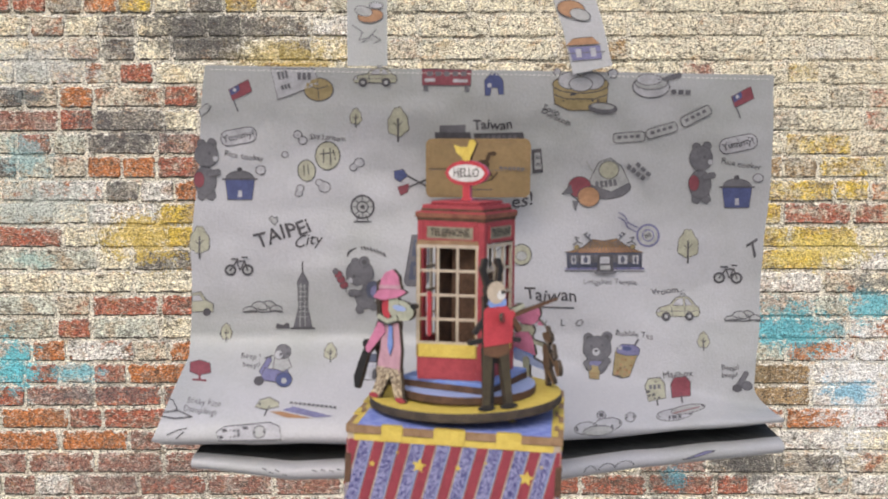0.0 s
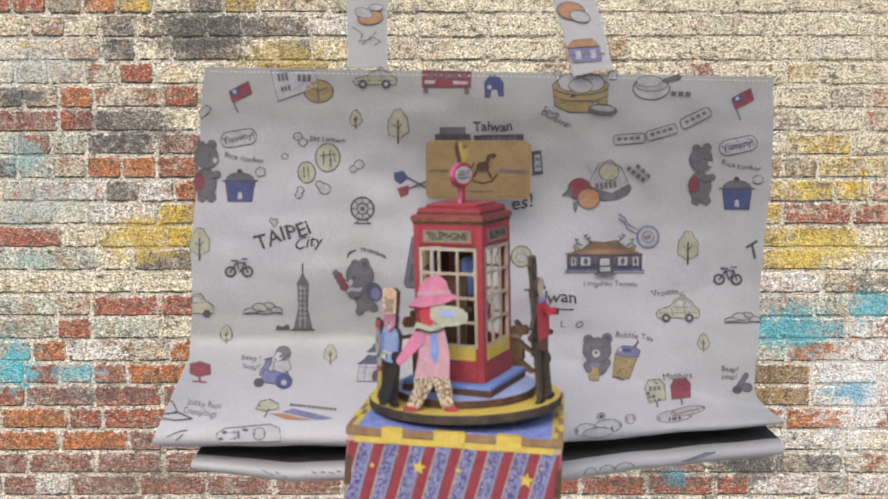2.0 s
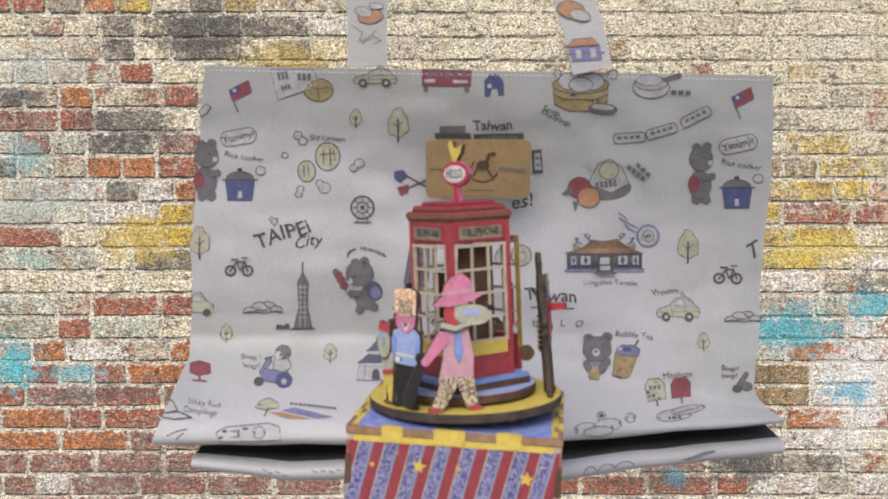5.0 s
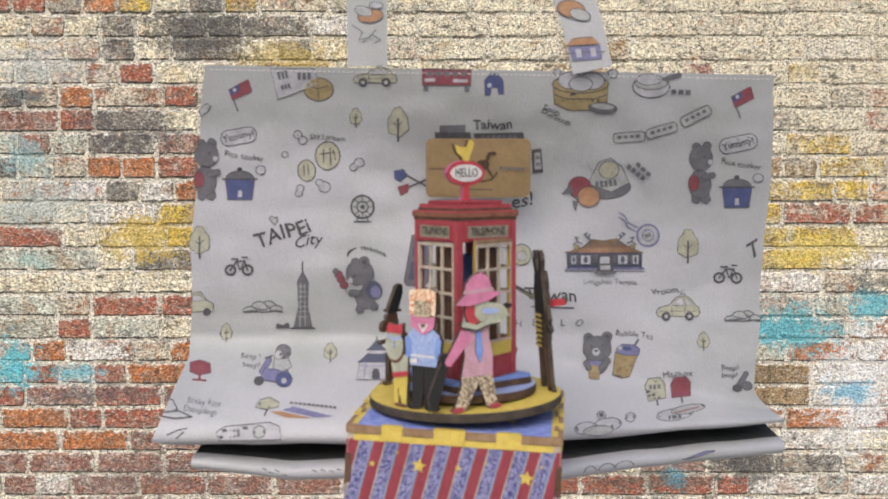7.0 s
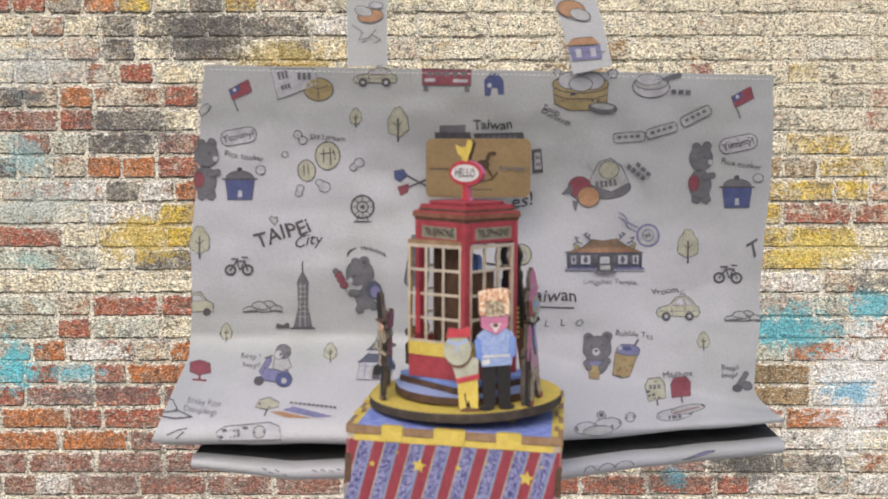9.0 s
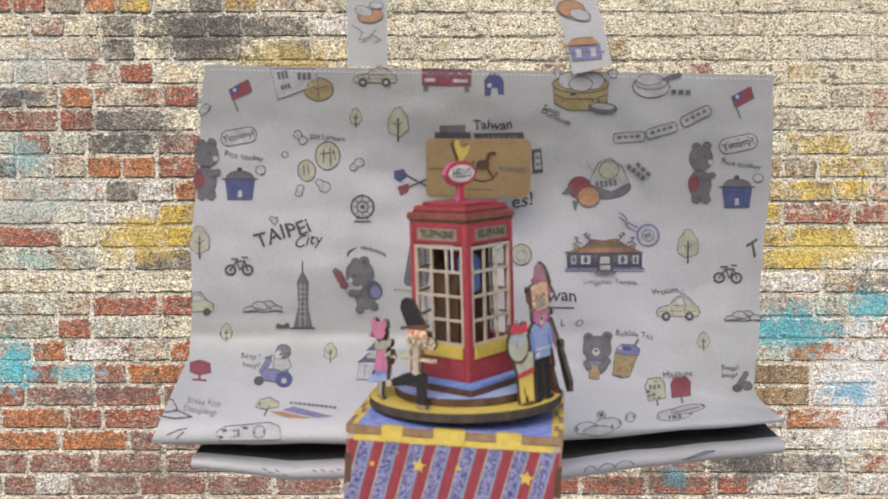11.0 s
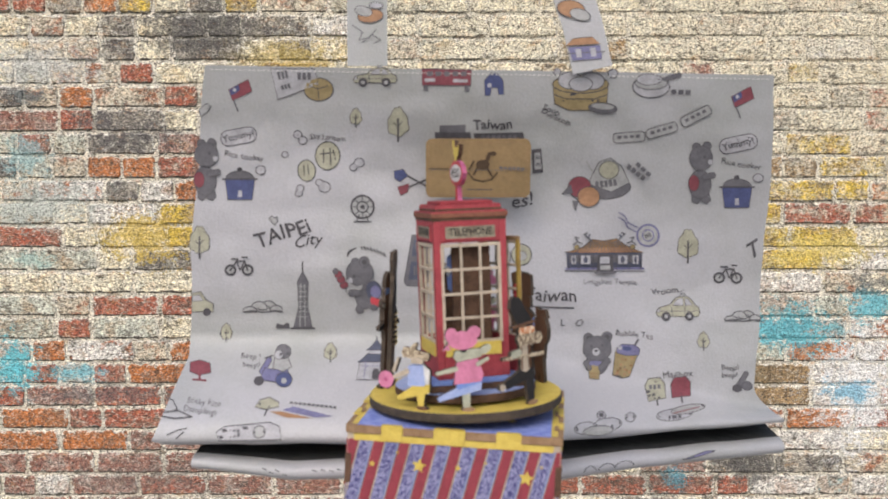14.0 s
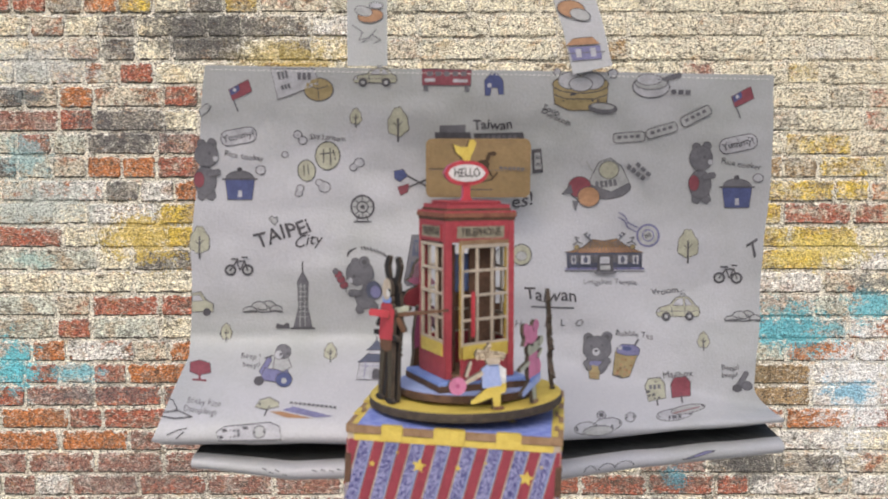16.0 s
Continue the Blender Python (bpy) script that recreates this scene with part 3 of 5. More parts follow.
class Motif:
    """One printed motif: filled shapes with inked outlines that follow the cloth."""

    def __init__(self, name, on=None, flat=None, surface=None):
        self.name, self.bm, self.mats, self.level, self.on, self.flat, self.surface = name, bmesh.new(), [], 0, on or tote, flat, surface or cloth

    def slot(self, key):
        m = PRINT[key]
        if m not in self.mats:
            self.mats.append(m)
        return self.mats.index(m)

    def place(self, verts):
        self.level += 1
        lift = 0.0004 + 0.00005 * self.level
        for v in verts:
            if self.flat is None:
                v.co = self.surface(v.co.x, v.co.y, lift)
            else:
                v.co = self.flat @ Vector(((v.co.x - 784) * 0.0003655 * HANG, -lift, -(v.co.y - 122) * 0.000367 * HANG))

    def fill(self, pts, key):
        area = sum(pts[i - 1][0] * pts[i][1] - pts[i][0] * pts[i - 1][1] for i in range(len(pts)))
        tmp = bmesh.new()
        face = tmp.faces.new([tmp.verts.new((a, b, 0)) for a, b in (pts if area < 0 else pts[::-1])])
        bmesh.ops.triangulate(tmp, faces=[face])
        for _ in range(3 if self.flat is None else 0):
            edges = [e for e in tmp.edges if e.calc_length() > 13]
            if not edges:
                break
            bmesh.ops.subdivide_edges(tmp, edges=edges, cuts=1)
            bmesh.ops.triangulate(tmp, faces=tmp.faces[:])
        made = {v: self.bm.verts.new(v.co) for v in tmp.verts}
        k = self.slot(key)
        for f in tmp.faces:
            self.bm.faces.new([made[v] for v in f.verts]).material_index = k
        self.place(made.values())
        tmp.free()
        return self

    def shape(self, pts, key, line=1.6):
        """A filled shape with an ink line round it."""
        if line:
            n = len(pts)
            area = sum(pts[i - 1][0] * pts[i][1] - pts[i][0] * pts[i - 1][1] for i in range(n))
            sign = 1 if area > 0 else -1
            out = []
            for i in range(n):
                p, q = Vector(pts[i - 1]), Vector(pts[(i + 1) % n])
                d = (q - p).normalized() if (q - p).length else Vector((1, 0))
                out.append((pts[i][0] + sign * d.y * line, pts[i][1] - sign * d.x * line))
            self.fill(out, "ink")
        return self.fill(pts, key)

    def oval(self, x, y, rx, ry, key="white", line=1.6, turn=0.0, n=18):
        return self.shape(ellipse(x, y, rx, ry, n, turn), key, line)

    def line(self, pts, w=2.2, key="ink"):
        for (x0, y0), (x1, y1) in zip(pts, pts[1:]):
            d = Vector((x1 - x0, y1 - y0)).normalized() * w / 2
            self.fill([(x0 - d.y - d.x, y0 + d.x - d.y), (x1 - d.y + d.x, y1 + d.x + d.y), (x1 + d.y + d.x, y1 - d.x + d.y), (x0 + d.y - d.x, y0 - d.x - d.y)], key)
        return self

    def limb(self, x0, y0, x1, y1, w0, w1, key="grey", line=1.2):
        d = Vector((x1 - x0, y1 - y0)).normalized()
        pts = [(x0 - d.y * w0 / 2, y0 + d.x * w0 / 2), (x1 - d.y * w1 / 2, y1 + d.x * w1 / 2), (x1 + d.x * w1 / 3, y1 + d.y * w1 / 3),
               (x1 + d.y * w1 / 2, y1 - d.x * w1 / 2), (x0 + d.y * w0 / 2, y0 - d.x * w0 / 2), (x0 - d.x * w0 / 3, y0 - d.y * w0 / 3)]
        return self.shape(pts, key, line)

    def text(self, words, x, y, size, turn=0.0, key="ink", weight=0.0, shear=0.0):
        bm = lettering(words, size, shear=shear, weight=weight)
        c, s = math.cos(radians(turn)), math.sin(radians(turn))
        made = {}
        for v in bm.verts:
            p, q = v.co.x / size, v.co.y / size
            v.co.x += size * (0.035 * math.sin(4.1 * q + 2.3 * p) - 0.05 * q * math.sin(2.9 * p + x))
            v.co.y += size * (0.055 * math.sin(3.7 * p + x) + 0.04 * math.sin(1.3 * p + y))
        for v in bm.verts:
            made[v.index] = self.bm.verts.new((x + v.co.x * c + v.co.y * s, y + v.co.x * s - v.co.y * c, 0))
        k = self.slot(key)
        for f in bm.faces:
            self.bm.faces.new([made[v.index] for v in f.verts]).material_index = k
        bm.free()
        self.place(made.values())
        return self

    def scribble(self, x, y, w, h, turn=0.0, n=4):
        """Writing too small to read: a row of short bars."""
        c, s = math.cos(radians(turn)), math.sin(radians(turn))
        for i in range(n):
            u = -w / 2 + w * i / n
            pts = [(u, -h / 2), (u + w / n * 0.72, -h / 2), (u + w / n * 0.72, h / 2), (u, h / 2)]
            self.fill([(x + p * c - q * s, y + p * s + q * c) for p, q in pts], "grey")
        return self

    def done(self, label=""):
        return part(self.name, self.bm, self.mats, self.on, label)


def flag(x, y):
    m = Motif("printed_flag")
    m.line([(x - 18, y + 2), (x - 5, y + 38)], 2.2, "grey")
    m.shape([(x - 20, y + 2), (x - 2, y - 8), (x + 14, y - 16), (x + 20, y + 4), (x + 4, y + 12), (x - 14, y + 20)], "red", 1.0)
    m.fill([(x - 19, y + 2), (x - 3, y - 7), (x - 1, y + 3), (x - 16, y + 12)], "blue").oval(x - 10, y + 2, 3.2, 3.2, "white", 0).done("small red and blue flag")


def tree(x, y, s=1.0):
    m = Motif("printed_tree")
    pts = []
    for i in range(26):
        a = 2 * math.pi * i / 26
        ruffle = 1 + 0.07 * math.sin(7 * a + x)
        pts.append((x + 17.5 * s * math.sin(a) * (1 - 0.34 * math.cos(a)) * ruffle, y - 4 * s - 25 * s * math.cos(a) * ruffle))
    m.shape(pts, "pale", 1.1).line([(x, y - 8 * s), (x, y + 30 * s)], 2.6 * s + 0.6).line([(x - 7 * s, y - 1 * s), (x, y + 6 * s), (x + 7 * s, y - 3 * s)], 1.6).done()


def bear(x, y, s=1.0, face=1, pack="red"):
    m = Motif("printed_animal")
    f = face * s
    m.limb(x + 6 * f, y + 35 * s, x + 9 * f, y + 50 * s, 13 * s, 15 * s).limb(x - 9 * f, y + 35 * s, x - 8 * f, y + 50 * s, 13 * s, 15 * s)
    m.oval(x - 2 * f, y + 20 * s, 19 * s, 25 * s, "grey", 1.2).oval(x - 13 * f, y + 18 * s, 9 * s, 14 * s, pack, 1.2)
    m.oval(x - 8 * f, y - 45 * s, 7 * s, 7 * s, "grey", 1.2).oval(x + 10 * f, y - 47 * s, 7 * s, 7 * s, "grey", 1.2)
    m.oval(x, y - 26 * s, 20 * s, 21 * s, "grey", 1.2).oval(x + 16 * f, y - 19 * s, 4.4 * s, 4.6 * s, "white", 0.6).oval(x + 6 * f, y - 28 * s, 2.4 * s, 3 * s, "ink", 0)
    m.limb(x + 4 * f, y + 8 * s, x + 22 * f, y + 4 * s, 9 * s, 9 * s).done()


def snacking_bear():
    """A grey bear with a rucksack that runs along with a red skewer."""
    m = Motif("printed_animal")
    m.oval(627, 461, 7, 7, "grey", 1).limb(638, 536, 634, 549, 13, 14, "grey", 1).limb(652, 532, 663, 543, 13, 13, "grey", 1).oval(644, 523, 17, 21, "grey", 1, -12)
    m.oval(660, 511, 13, 16, "slate", 1.2, -18).oval(663, 514, 9, 11, "violet", 0, -18).line([(648, 502), (650, 524)], 2.0, "slate")
    m.oval(635, 480, 24, 23, "grey", 1).oval(643, 460, 8.5, 9, "grey", 1).oval(643, 461, 4.5, 5, "ink", 0).fill(ellipse(618, 494, 5, 5.5, 12, 0), "white").oval(625, 486, 2.6, 3.0, "ink", 0).oval(613, 491, 2.4, 2, "ink", 0)
    m.fill([(626, 505), (640, 502), (637, 511), (630, 513)], "lightgrey").limb(634, 516, 618, 516, 9, 12, "grey", 1).line([(612, 514), (610, 506)], 2, "ink").done("grey bear with a rucksack and a red skewer")
    m = Motif("printed_sausage")
    for x, y, r in ((607, 502, 6.6), (602, 492, 6.6), (597, 483, 6.4)):
        m.oval(x, y, r, r * 0.95, "red", 1.3)
    m.oval(592, 477, 4.2, 4.6, "grey", 1).done()
    m = Motif("printed_lettering")
    m.line([(613, 450), (617, 441), (627, 437)], 3.0).line([(614, 445), (622, 439)], 3.2)
    for k in range(8):
        u = k / 7
        m.line([(637 + 40 * u, 433 + 3 * u + 9 * u * u), (639.5 + 40 * u, 437.5 + 3 * u + 9 * u * u)], 2.2 + 0.8 * (k % 2))
    m.done()


def cooker(x, y):
    m = Motif("printed_rice_cooker")
    m.shape([(x - 26, y - 4), (x + 26, y - 4), (x + 21, y + 32), (x - 21, y + 32)], "blue", 1.6)
    m.shape(ellipse(x, y - 4, 25, 14, 14, 0, 180, 360), "grey", 1.2).line([(x - 30, y - 4), (x + 30, y - 4)], 3).oval(x, y - 21, 5, 4, "ink", 0)
    m.fill([(x - 3, y + 16), (x + 3, y + 16), (x + 4, y + 28), (x - 4, y + 28)], "white").oval(x + 37, y - 20, 8, 7, "white", 1.4).done()


def speech(words, x, y, w, h, turn, size):
    m = Motif("printed_speech_bubble")
    c, s = math.cos(radians(turn)), math.sin(radians(turn))
    m.shape([(x + p * c - q * s, y + p * s + q * c) for p, q in rounded(0, 0, w, h * 0.86, h * 0.42, 5)], "white", 1.4).text(words, x, y, size, turn, "ink", 0.3).done()


def car(x, y, s=1.0, face=1, tall=1.0):
    m = Motif("printed_car")
    f, h = face * s, s * tall
    m.shape([(x - 37 * f, y + 11 * h), (x - 39 * f, y + 4 * h), (x - 35 * f, y - 3 * h), (x - 22 * f, y - 7 * h), (x - 13 * f, y - 10 * h), (x - 6 * f, y - 20 * h), (x + 2 * f, y - 24 * h), (x + 17 * f, y - 24 * h), (x + 25 * f, y - 18 * h), (x + 30 * f, y - 9 * h), (x + 37 * f, y - 5 * h), (x + 39 * f, y + 4 * h), (x + 37 * f, y + 11 * h)], "pale", 1.5)
    m.shape([(x + 4 * f, y - 25 * h), (x + 5 * f, y - 30 * h), (x + 13 * f, y - 30 * h), (x + 14 * f, y - 25 * h)], "lightgrey", 1.1).line([(x - 37 * f, y + 2 * h), (x + 37 * f, y + 2 * h)], 1.0, "grey").line([(x - 12 * f, y - 7 * h), (x - 10 * f, y + 9 * h)], 1.0, "grey").line([(x + 12 * f, y - 7 * h), (x + 13 * f, y + 9 * h)], 1.0, "grey").oval(x - 35 * f, y + 1 * h, 2.6 * s, 2.6 * s, "white", 0.9)
    m.shape([(x - 9 * f, y - 9 * h), (x - 3 * f, y - 18 * h), (x + 3 * f, y - 21 * h), (x + 9 * f, y - 21 * h), (x + 9 * f, y - 9 * h)], "white", 1.0).shape([(x + 13 * f, y - 9 * h), (x + 13 * f, y - 21 * h), (x + 18 * f, y - 20 * h), (x + 25 * f, y - 9 * h)], "white", 1.0)
    for k in (-22, 20):
        m.oval(x + k * f, y + 11 * h, 8 * s, 8 * s, "ink", 0).oval(x + k * f, y + 11 * h, 3.5 * s, 3.5 * s, "lightgrey", 0)
    m.done()


def bicycle(x, y, s=1.0):
    m = Motif("printed_bicycle")
    for k in (-15, 15):
        m.oval(x + k * s, y + 6 * s, 10.5 * s, 10.5 * s, "ink", 0).oval(x + k * s, y + 6 * s, 6.5 * s, 6.5 * s, "lightgrey", 0).oval(x + k * s, y + 6 * s, 2 * s, 2 * s, "ink", 0)
    m.line([(x - 15 * s, y + 6 * s), (x - 4 * s, y - 10 * s), (x + 10 * s, y - 10 * s), (x + 15 * s, y + 6 * s)], 2.6).line([(x - 4 * s, y - 10 * s), (x + 2 * s, y + 6 * s), (x + 10 * s, y - 10 * s)], 2.2)
    m.line([(x + 6 * s, y - 17 * s), (x + 14 * s, y - 17 * s)], 2.4).line([(x - 12 * s, y - 14 * s), (x - 2 * s, y - 14 * s)], 3).done()


def bubbles(spots):
    for x, y, r in spots:
        Motif("printed_bubble").oval(x, y, r, r * 0.9, "white", 1.4, 0, 14).done()


def bag_prints():
    flag(424, 156), flag(1313, 168)
    tree(628, 206, 0.55), tree(703, 217, 1.0), tree(350, 425, 0.95), tree(1217, 432, 1.0), tree(398, 588, 0.55), tree(1245, 604, 0.55), tree(583, 624, 0.6)
    bear(363, 297, 1.0), bear(1240, 303, 1.0), snacking_bear()
    cooker(422, 318), cooker(1303, 332)
    speech("Yummy!", 420, 239, 62, 30, -10, 17), speech("Yummy!", 1305, 252, 66, 30, -12, 17)
    Motif("printed_lettering").text("Rice cooker", 430, 274, 14.5, 8).done()
    Motif("printed_lettering").text("Rice cooker", 1311, 288, 14.5, 10).done()
    # the upper row, cut by the hem
    m = Motif("printed_map")
    m.shape([(478, 122), (555, 122), (562, 148), (490, 174)], "white", 1.6).scribble(500, 132, 20, 14, -10, 3).scribble(505, 152, 18, 8, -14, 3).scribble(538, 134, 26, 12, 0, 3).done()
    Motif("printed_bun").oval(562, 157, 25, 19, "yellow", 1.8).line([(545, 150), (560, 156), (578, 151)], 1.6).line([(560, 142), (562, 172)], 1.4).done()
    car(662, 137, 0.98, 1, 0.72)
    m = Motif("printed_bus")
    m.shape([(745, 122), (832, 124), (831, 150), (746, 149)], "red", 1.8).fill([(750, 138), (768, 138), (768, 144), (750, 144)], "white").fill([(800, 139), (826, 140), (826, 145), (800, 145)], "white")
    for k in range(5):
        m.fill([(754 + 15 * k, 126), (764 + 15 * k, 126), (764 + 15 * k, 134), (754 + 15 * k, 134)], "grey")
    m.fill([(748, 150), (756, 150), (756, 160), (748, 160)], "grey").fill([(820, 151), (828, 151), (828, 161), (820, 161)], "grey").done()
    Motif("printed_gate").shape([(857, 168), (856, 142), (866, 130), (878, 130), (888, 142), (889, 166), (881, 166), (879, 154), (867, 154), (865, 168)], "blue", 1.2).oval(864, 150, 4, 4, "white", 0).done()
    m = Motif("printed_steamer")
    m.shape([(976, 150), (1074, 150), (1070, 182), (1045, 193), (1005, 193), (980, 182)], "yellow", 1.8).oval(1025, 148, 49, 15, "yellow", 1.8)
    m.oval(1006, 142, 20, 14, "white", 1.5).oval(1045, 143, 21, 14, "white", 1.5).oval(1025, 148, 20, 12, "white", 1.5).line([(977, 166), (1000, 174), (1050, 174), (1072, 166)], 1.6)
    m.oval(1064, 190, 25, 9, "grey", 1.2, 5).oval(1064, 187, 20, 5, "lightgrey", 0, 5).done()
    bubbles([(984, 127, 6), (1038, 126, 7), (1082, 130, 8)])
    m = Motif("printed_lettering")
    m.text("Soup", 974, 193, 15.5, 22).text("Dumplings", 982, 206, 13.5, 24).done()
    m = Motif("printed_noodle_bowl")
    m.oval(1150, 152, 32, 19, "white", 1.8).oval(1150, 146, 28, 11, "lightgrey", 1.4).oval(1146, 140, 22, 9, "white", 1.0).limb(1172, 140, 1200, 132, 5, 8, "grey").scribble(1204, 162, 38, 8, 2, 3).done()
    m = Motif("printed_train")
    for x, y in ((1112, 240), (1170, 228), (1230, 203)):
        t = -4 if x < 1130 else (-16 if x < 1200 else -27)
        c, s = math.cos(radians(t)), math.sin(radians(t))
        put = lambda u, v: (x + u * c - v * s, y + u * s + v * c)
        m.shape([put(p, q) for p, q in rounded(-0.5, 0.5, 55, 16, 5, 3)], "lightgrey", 1.5)
        for k in range(4):
            m.fill([put(-21 + 11 * k, -3.4), put(-14 + 11 * k, -3.4), put(-14 + 11 * k, 2.2), put(-21 + 11 * k, 2.2)], "grey")
    m.done()
    # the middle rows
    bubbles([(525, 236, 7), (534, 246, 7), (502, 271, 5), (634, 285, 8), (624, 293, 6), (530, 330, 6), (527, 339, 6), (573, 328, 10), (564, 320, 6)])
    m = Motif("printed_lantern")
    m.oval(578, 273, 21, 24, "pale", 1.8).line([(571, 262), (571, 285)], 2).line([(565, 270), (590, 267)], 2).line([(582, 260), (584, 288)], 2).line([(588, 262), (592, 280)], 1.4).done()
    Motif("printed_lantern").oval(541, 299, 15, 18, "pale", 1.8, -8).line([(536, 290), (537, 308)], 1.8).line([(543, 289), (545, 306)], 1.8).done()
    Motif("printed_lettering").text("Sky Lantern", 578, 241, 13.5, 4).done()
    m = Motif("printed_darts")
    m.line([(716, 306), (752, 326)], 3).line([(722, 328), (754, 314)], 3).shape([(696, 300), (712, 297), (720, 308), (706, 318), (697, 312)], "blue", 1.0).shape([(702, 328), (722, 322), (720, 336), (708, 342)], "red", 1.0).done()
    m = Motif("printed_ferris_wheel")
    m.oval(640, 363, 22, 22, "ink", 0).oval(640, 363, 18.5, 18.5, "lightgrey", 0)
    for k in range(4):
        a = k * math.pi / 4
        m.line([(640 - 18 * math.cos(a), 363 - 18 * math.sin(a)), (640 + 18 * math.cos(a), 363 + 18 * math.sin(a))], 1.8)
    m.oval(640, 363, 11, 11, "ink", 0).oval(640, 363, 8.6, 8.6, "lightgrey", 0).oval(640, 363, 4, 4, "ink", 0).line([(626, 389), (654, 389)], 2.6).line([(634, 378), (630, 388)], 2).line([(646, 378), (650, 388)], 2).done()
    m = Motif("printed_lettering")
    m.text("TAIPEi", 498, 411, 37, -19, "ink", 0.5).text("City", 541, 424, 29, -10, "ink", 0.2, 0.3).shape([(479, 390), (474, 384), (478, 380), (482, 384), (488, 381), (488, 389), (483, 396)], "lightgrey", 1.6).done("hand-lettered city name")
    bicycle(420, 470), bicycle(1288, 484)
    Motif("printed_lettering").text("Taiwan", 870, 219, 24, 1, "ink", 0.4).fill([(836, 234), (924, 232), (925, 246), (838, 247)], "ink").scribble(882, 240, 66, 6, 0, 7).done()
    Motif("printed_station").fill([(776, 220), (822, 219), (822, 238), (776, 239)], "grey").fill([(768, 232), (830, 232), (832, 244), (768, 244)], "ink").done()
    Motif("printed_phone").shape([(938, 262), (955, 260), (959, 302), (940, 304)], "ink", 0).fill([(943, 268), (953, 267), (956, 296), (944, 297)], "lightgrey").scribble(949, 276, 7, 6).scribble(950, 288, 7, 6).done()
    Motif("printed_lettering").text("es!", 923, 352, 34, -2, "ink", 0.4).done()
    m = Motif("printed_shaved_ice")
    m.oval(1075, 330, 40, 18, "grey", 1.5, -5).shape([(1040, 322), (1058, 285), (1078, 278), (1098, 292), (1112, 320), (1080, 336)], "lightgrey", 1.6).oval(1076, 298, 17, 15, "pale", 1.4)
    m.scribble(1072, 322, 40, 12, -8, 5).oval(1024, 328, 20, 18, "red", 1.4).oval(1040, 345, 19, 17, "orange", 1.4).shape([(992, 340), (1008, 324), (1012, 338)], "grey", 1).shape([(1012, 352), (1022, 352), (1016, 370)], "grey", 1)
    m.scribble(1125, 303, 42, 8, 38, 4).scribble(1138, 298, 36, 7, 42, 3).line([(1036, 284), (1046, 300)], 3, "lightgrey").done()
    m = Motif("printed_temple")
    m.fill([(1001, 444), (1136, 444), (1135, 474), (1002, 474)], "slate").fill([(1006, 448), (1131, 448), (1131, 462), (1006, 462)], "grey").line([(1000, 473), (1138, 473)], 3.4, "violet").line([(998, 477), (1139, 478)], 1.6, "grey")
    m.shape([(996, 443), (1014, 440), (1030, 434), (1046, 421), (1067, 424), (1090, 420), (1108, 433), (1124, 440), (1139, 444)], "brown", 1.2).fill([(1012, 441), (1026, 436), (1112, 435), (1128, 441), (1110, 444), (1026, 444)], "orange")
    for k in range(17):
        m.line([(1044 + 3.0 * k, 424), (1018 + 6.3 * k, 442)], 0.9, "grey")
    for side in (-1, 1):
        c = 1068
        m.line([(c + 22 * side, 424), (c + 30 * side, 417), (c + 36 * side, 411), (c + 31 * side, 409)], 2.6, "grey").line([(c + 30 * side, 417), (c + 26 * side, 412)], 2.2, "slate").line([(c + 40 * side, 428), (c + 48 * side, 424), (c + 52 * side, 417), (c + 46 * side, 418)], 2.4, "grey").line([(c + 48 * side, 424), (c + 56 * side, 430)], 2, "grey").oval(c + 50 * side, 434, 4, 4, "yellow", 0.8)
    for x, w in ((1013, 4), (1034, 8), (1100, 8), (1123, 5)):
        m.fill([(x - w, 449), (x + w, 449), (x + w, 464), (x - w, 464)], "white").oval(x, 456.5, w * 0.5, 6, "slate", 0, 0, 10).line([(x, 449), (x, 464)], 1.2, "grey")
    for x in (1004, 1022, 1047, 1088, 1112, 1132):
        m.line([(x, 445), (x, 473)], 1.6, "ink")
    m.fill([(1056, 446), (1082, 446), (1084, 478), (1053, 478)], "ink").fill([(1059, 451), (1076, 451), (1076, 463), (1059, 463)], "white").fill([(1060, 466), (1077, 466), (1078, 474), (1059, 474)], "lightgrey").fill([(1048, 477), (1090, 477), (1086, 481), (1050, 481)], "grey").done("temple with an orange roof")
    Motif("printed_lettering").text("Longshan Temple", 1079, 497, 13.5, 1, "grey").done()
    m = Motif("printed_postmark")
    m.oval(1146, 414, 21, 21, "violet", 0).oval(1146, 414, 17.5, 17.5, "lightgrey", 0).oval(1146, 414, 11, 11, "violet", 0).oval(1146, 414, 9, 9, "lightgrey", 0).scribble(1146, 414, 12, 7, -20, 3)
    for k in (0, 9):
        m.line([(1126, 408 - k), (1110, 400 - k), (1104, 388 - k), (1094, 382 - k)], 2, "violet")
    m.done()
    m = Motif("printed_bun")
    m.oval(921, 448, 17, 18, "pale", 1.8).oval(921, 450, 9, 8, "lightgrey", 0.8).done()
    Motif("printed_bun").oval(888, 452, 13, 17, "lightgrey", 1.5).done()
    m = Motif("printed_phone_box")
    m.shape([(728, 413), (758, 411), (756, 496), (748, 504), (718, 502), (714, 496)], "grey", 1.4).fill([(731, 421), (754, 420), (752, 450), (727, 450)], "slate").fill([(726, 460), (752, 460), (750, 492), (721, 492)], "slate").scribble(740, 434, 14, 16, -4, 3).scribble(737, 476, 14, 16, -4, 3).done("tall slanting dark shape")
    # the lower rows
    m = Motif("printed_tower")
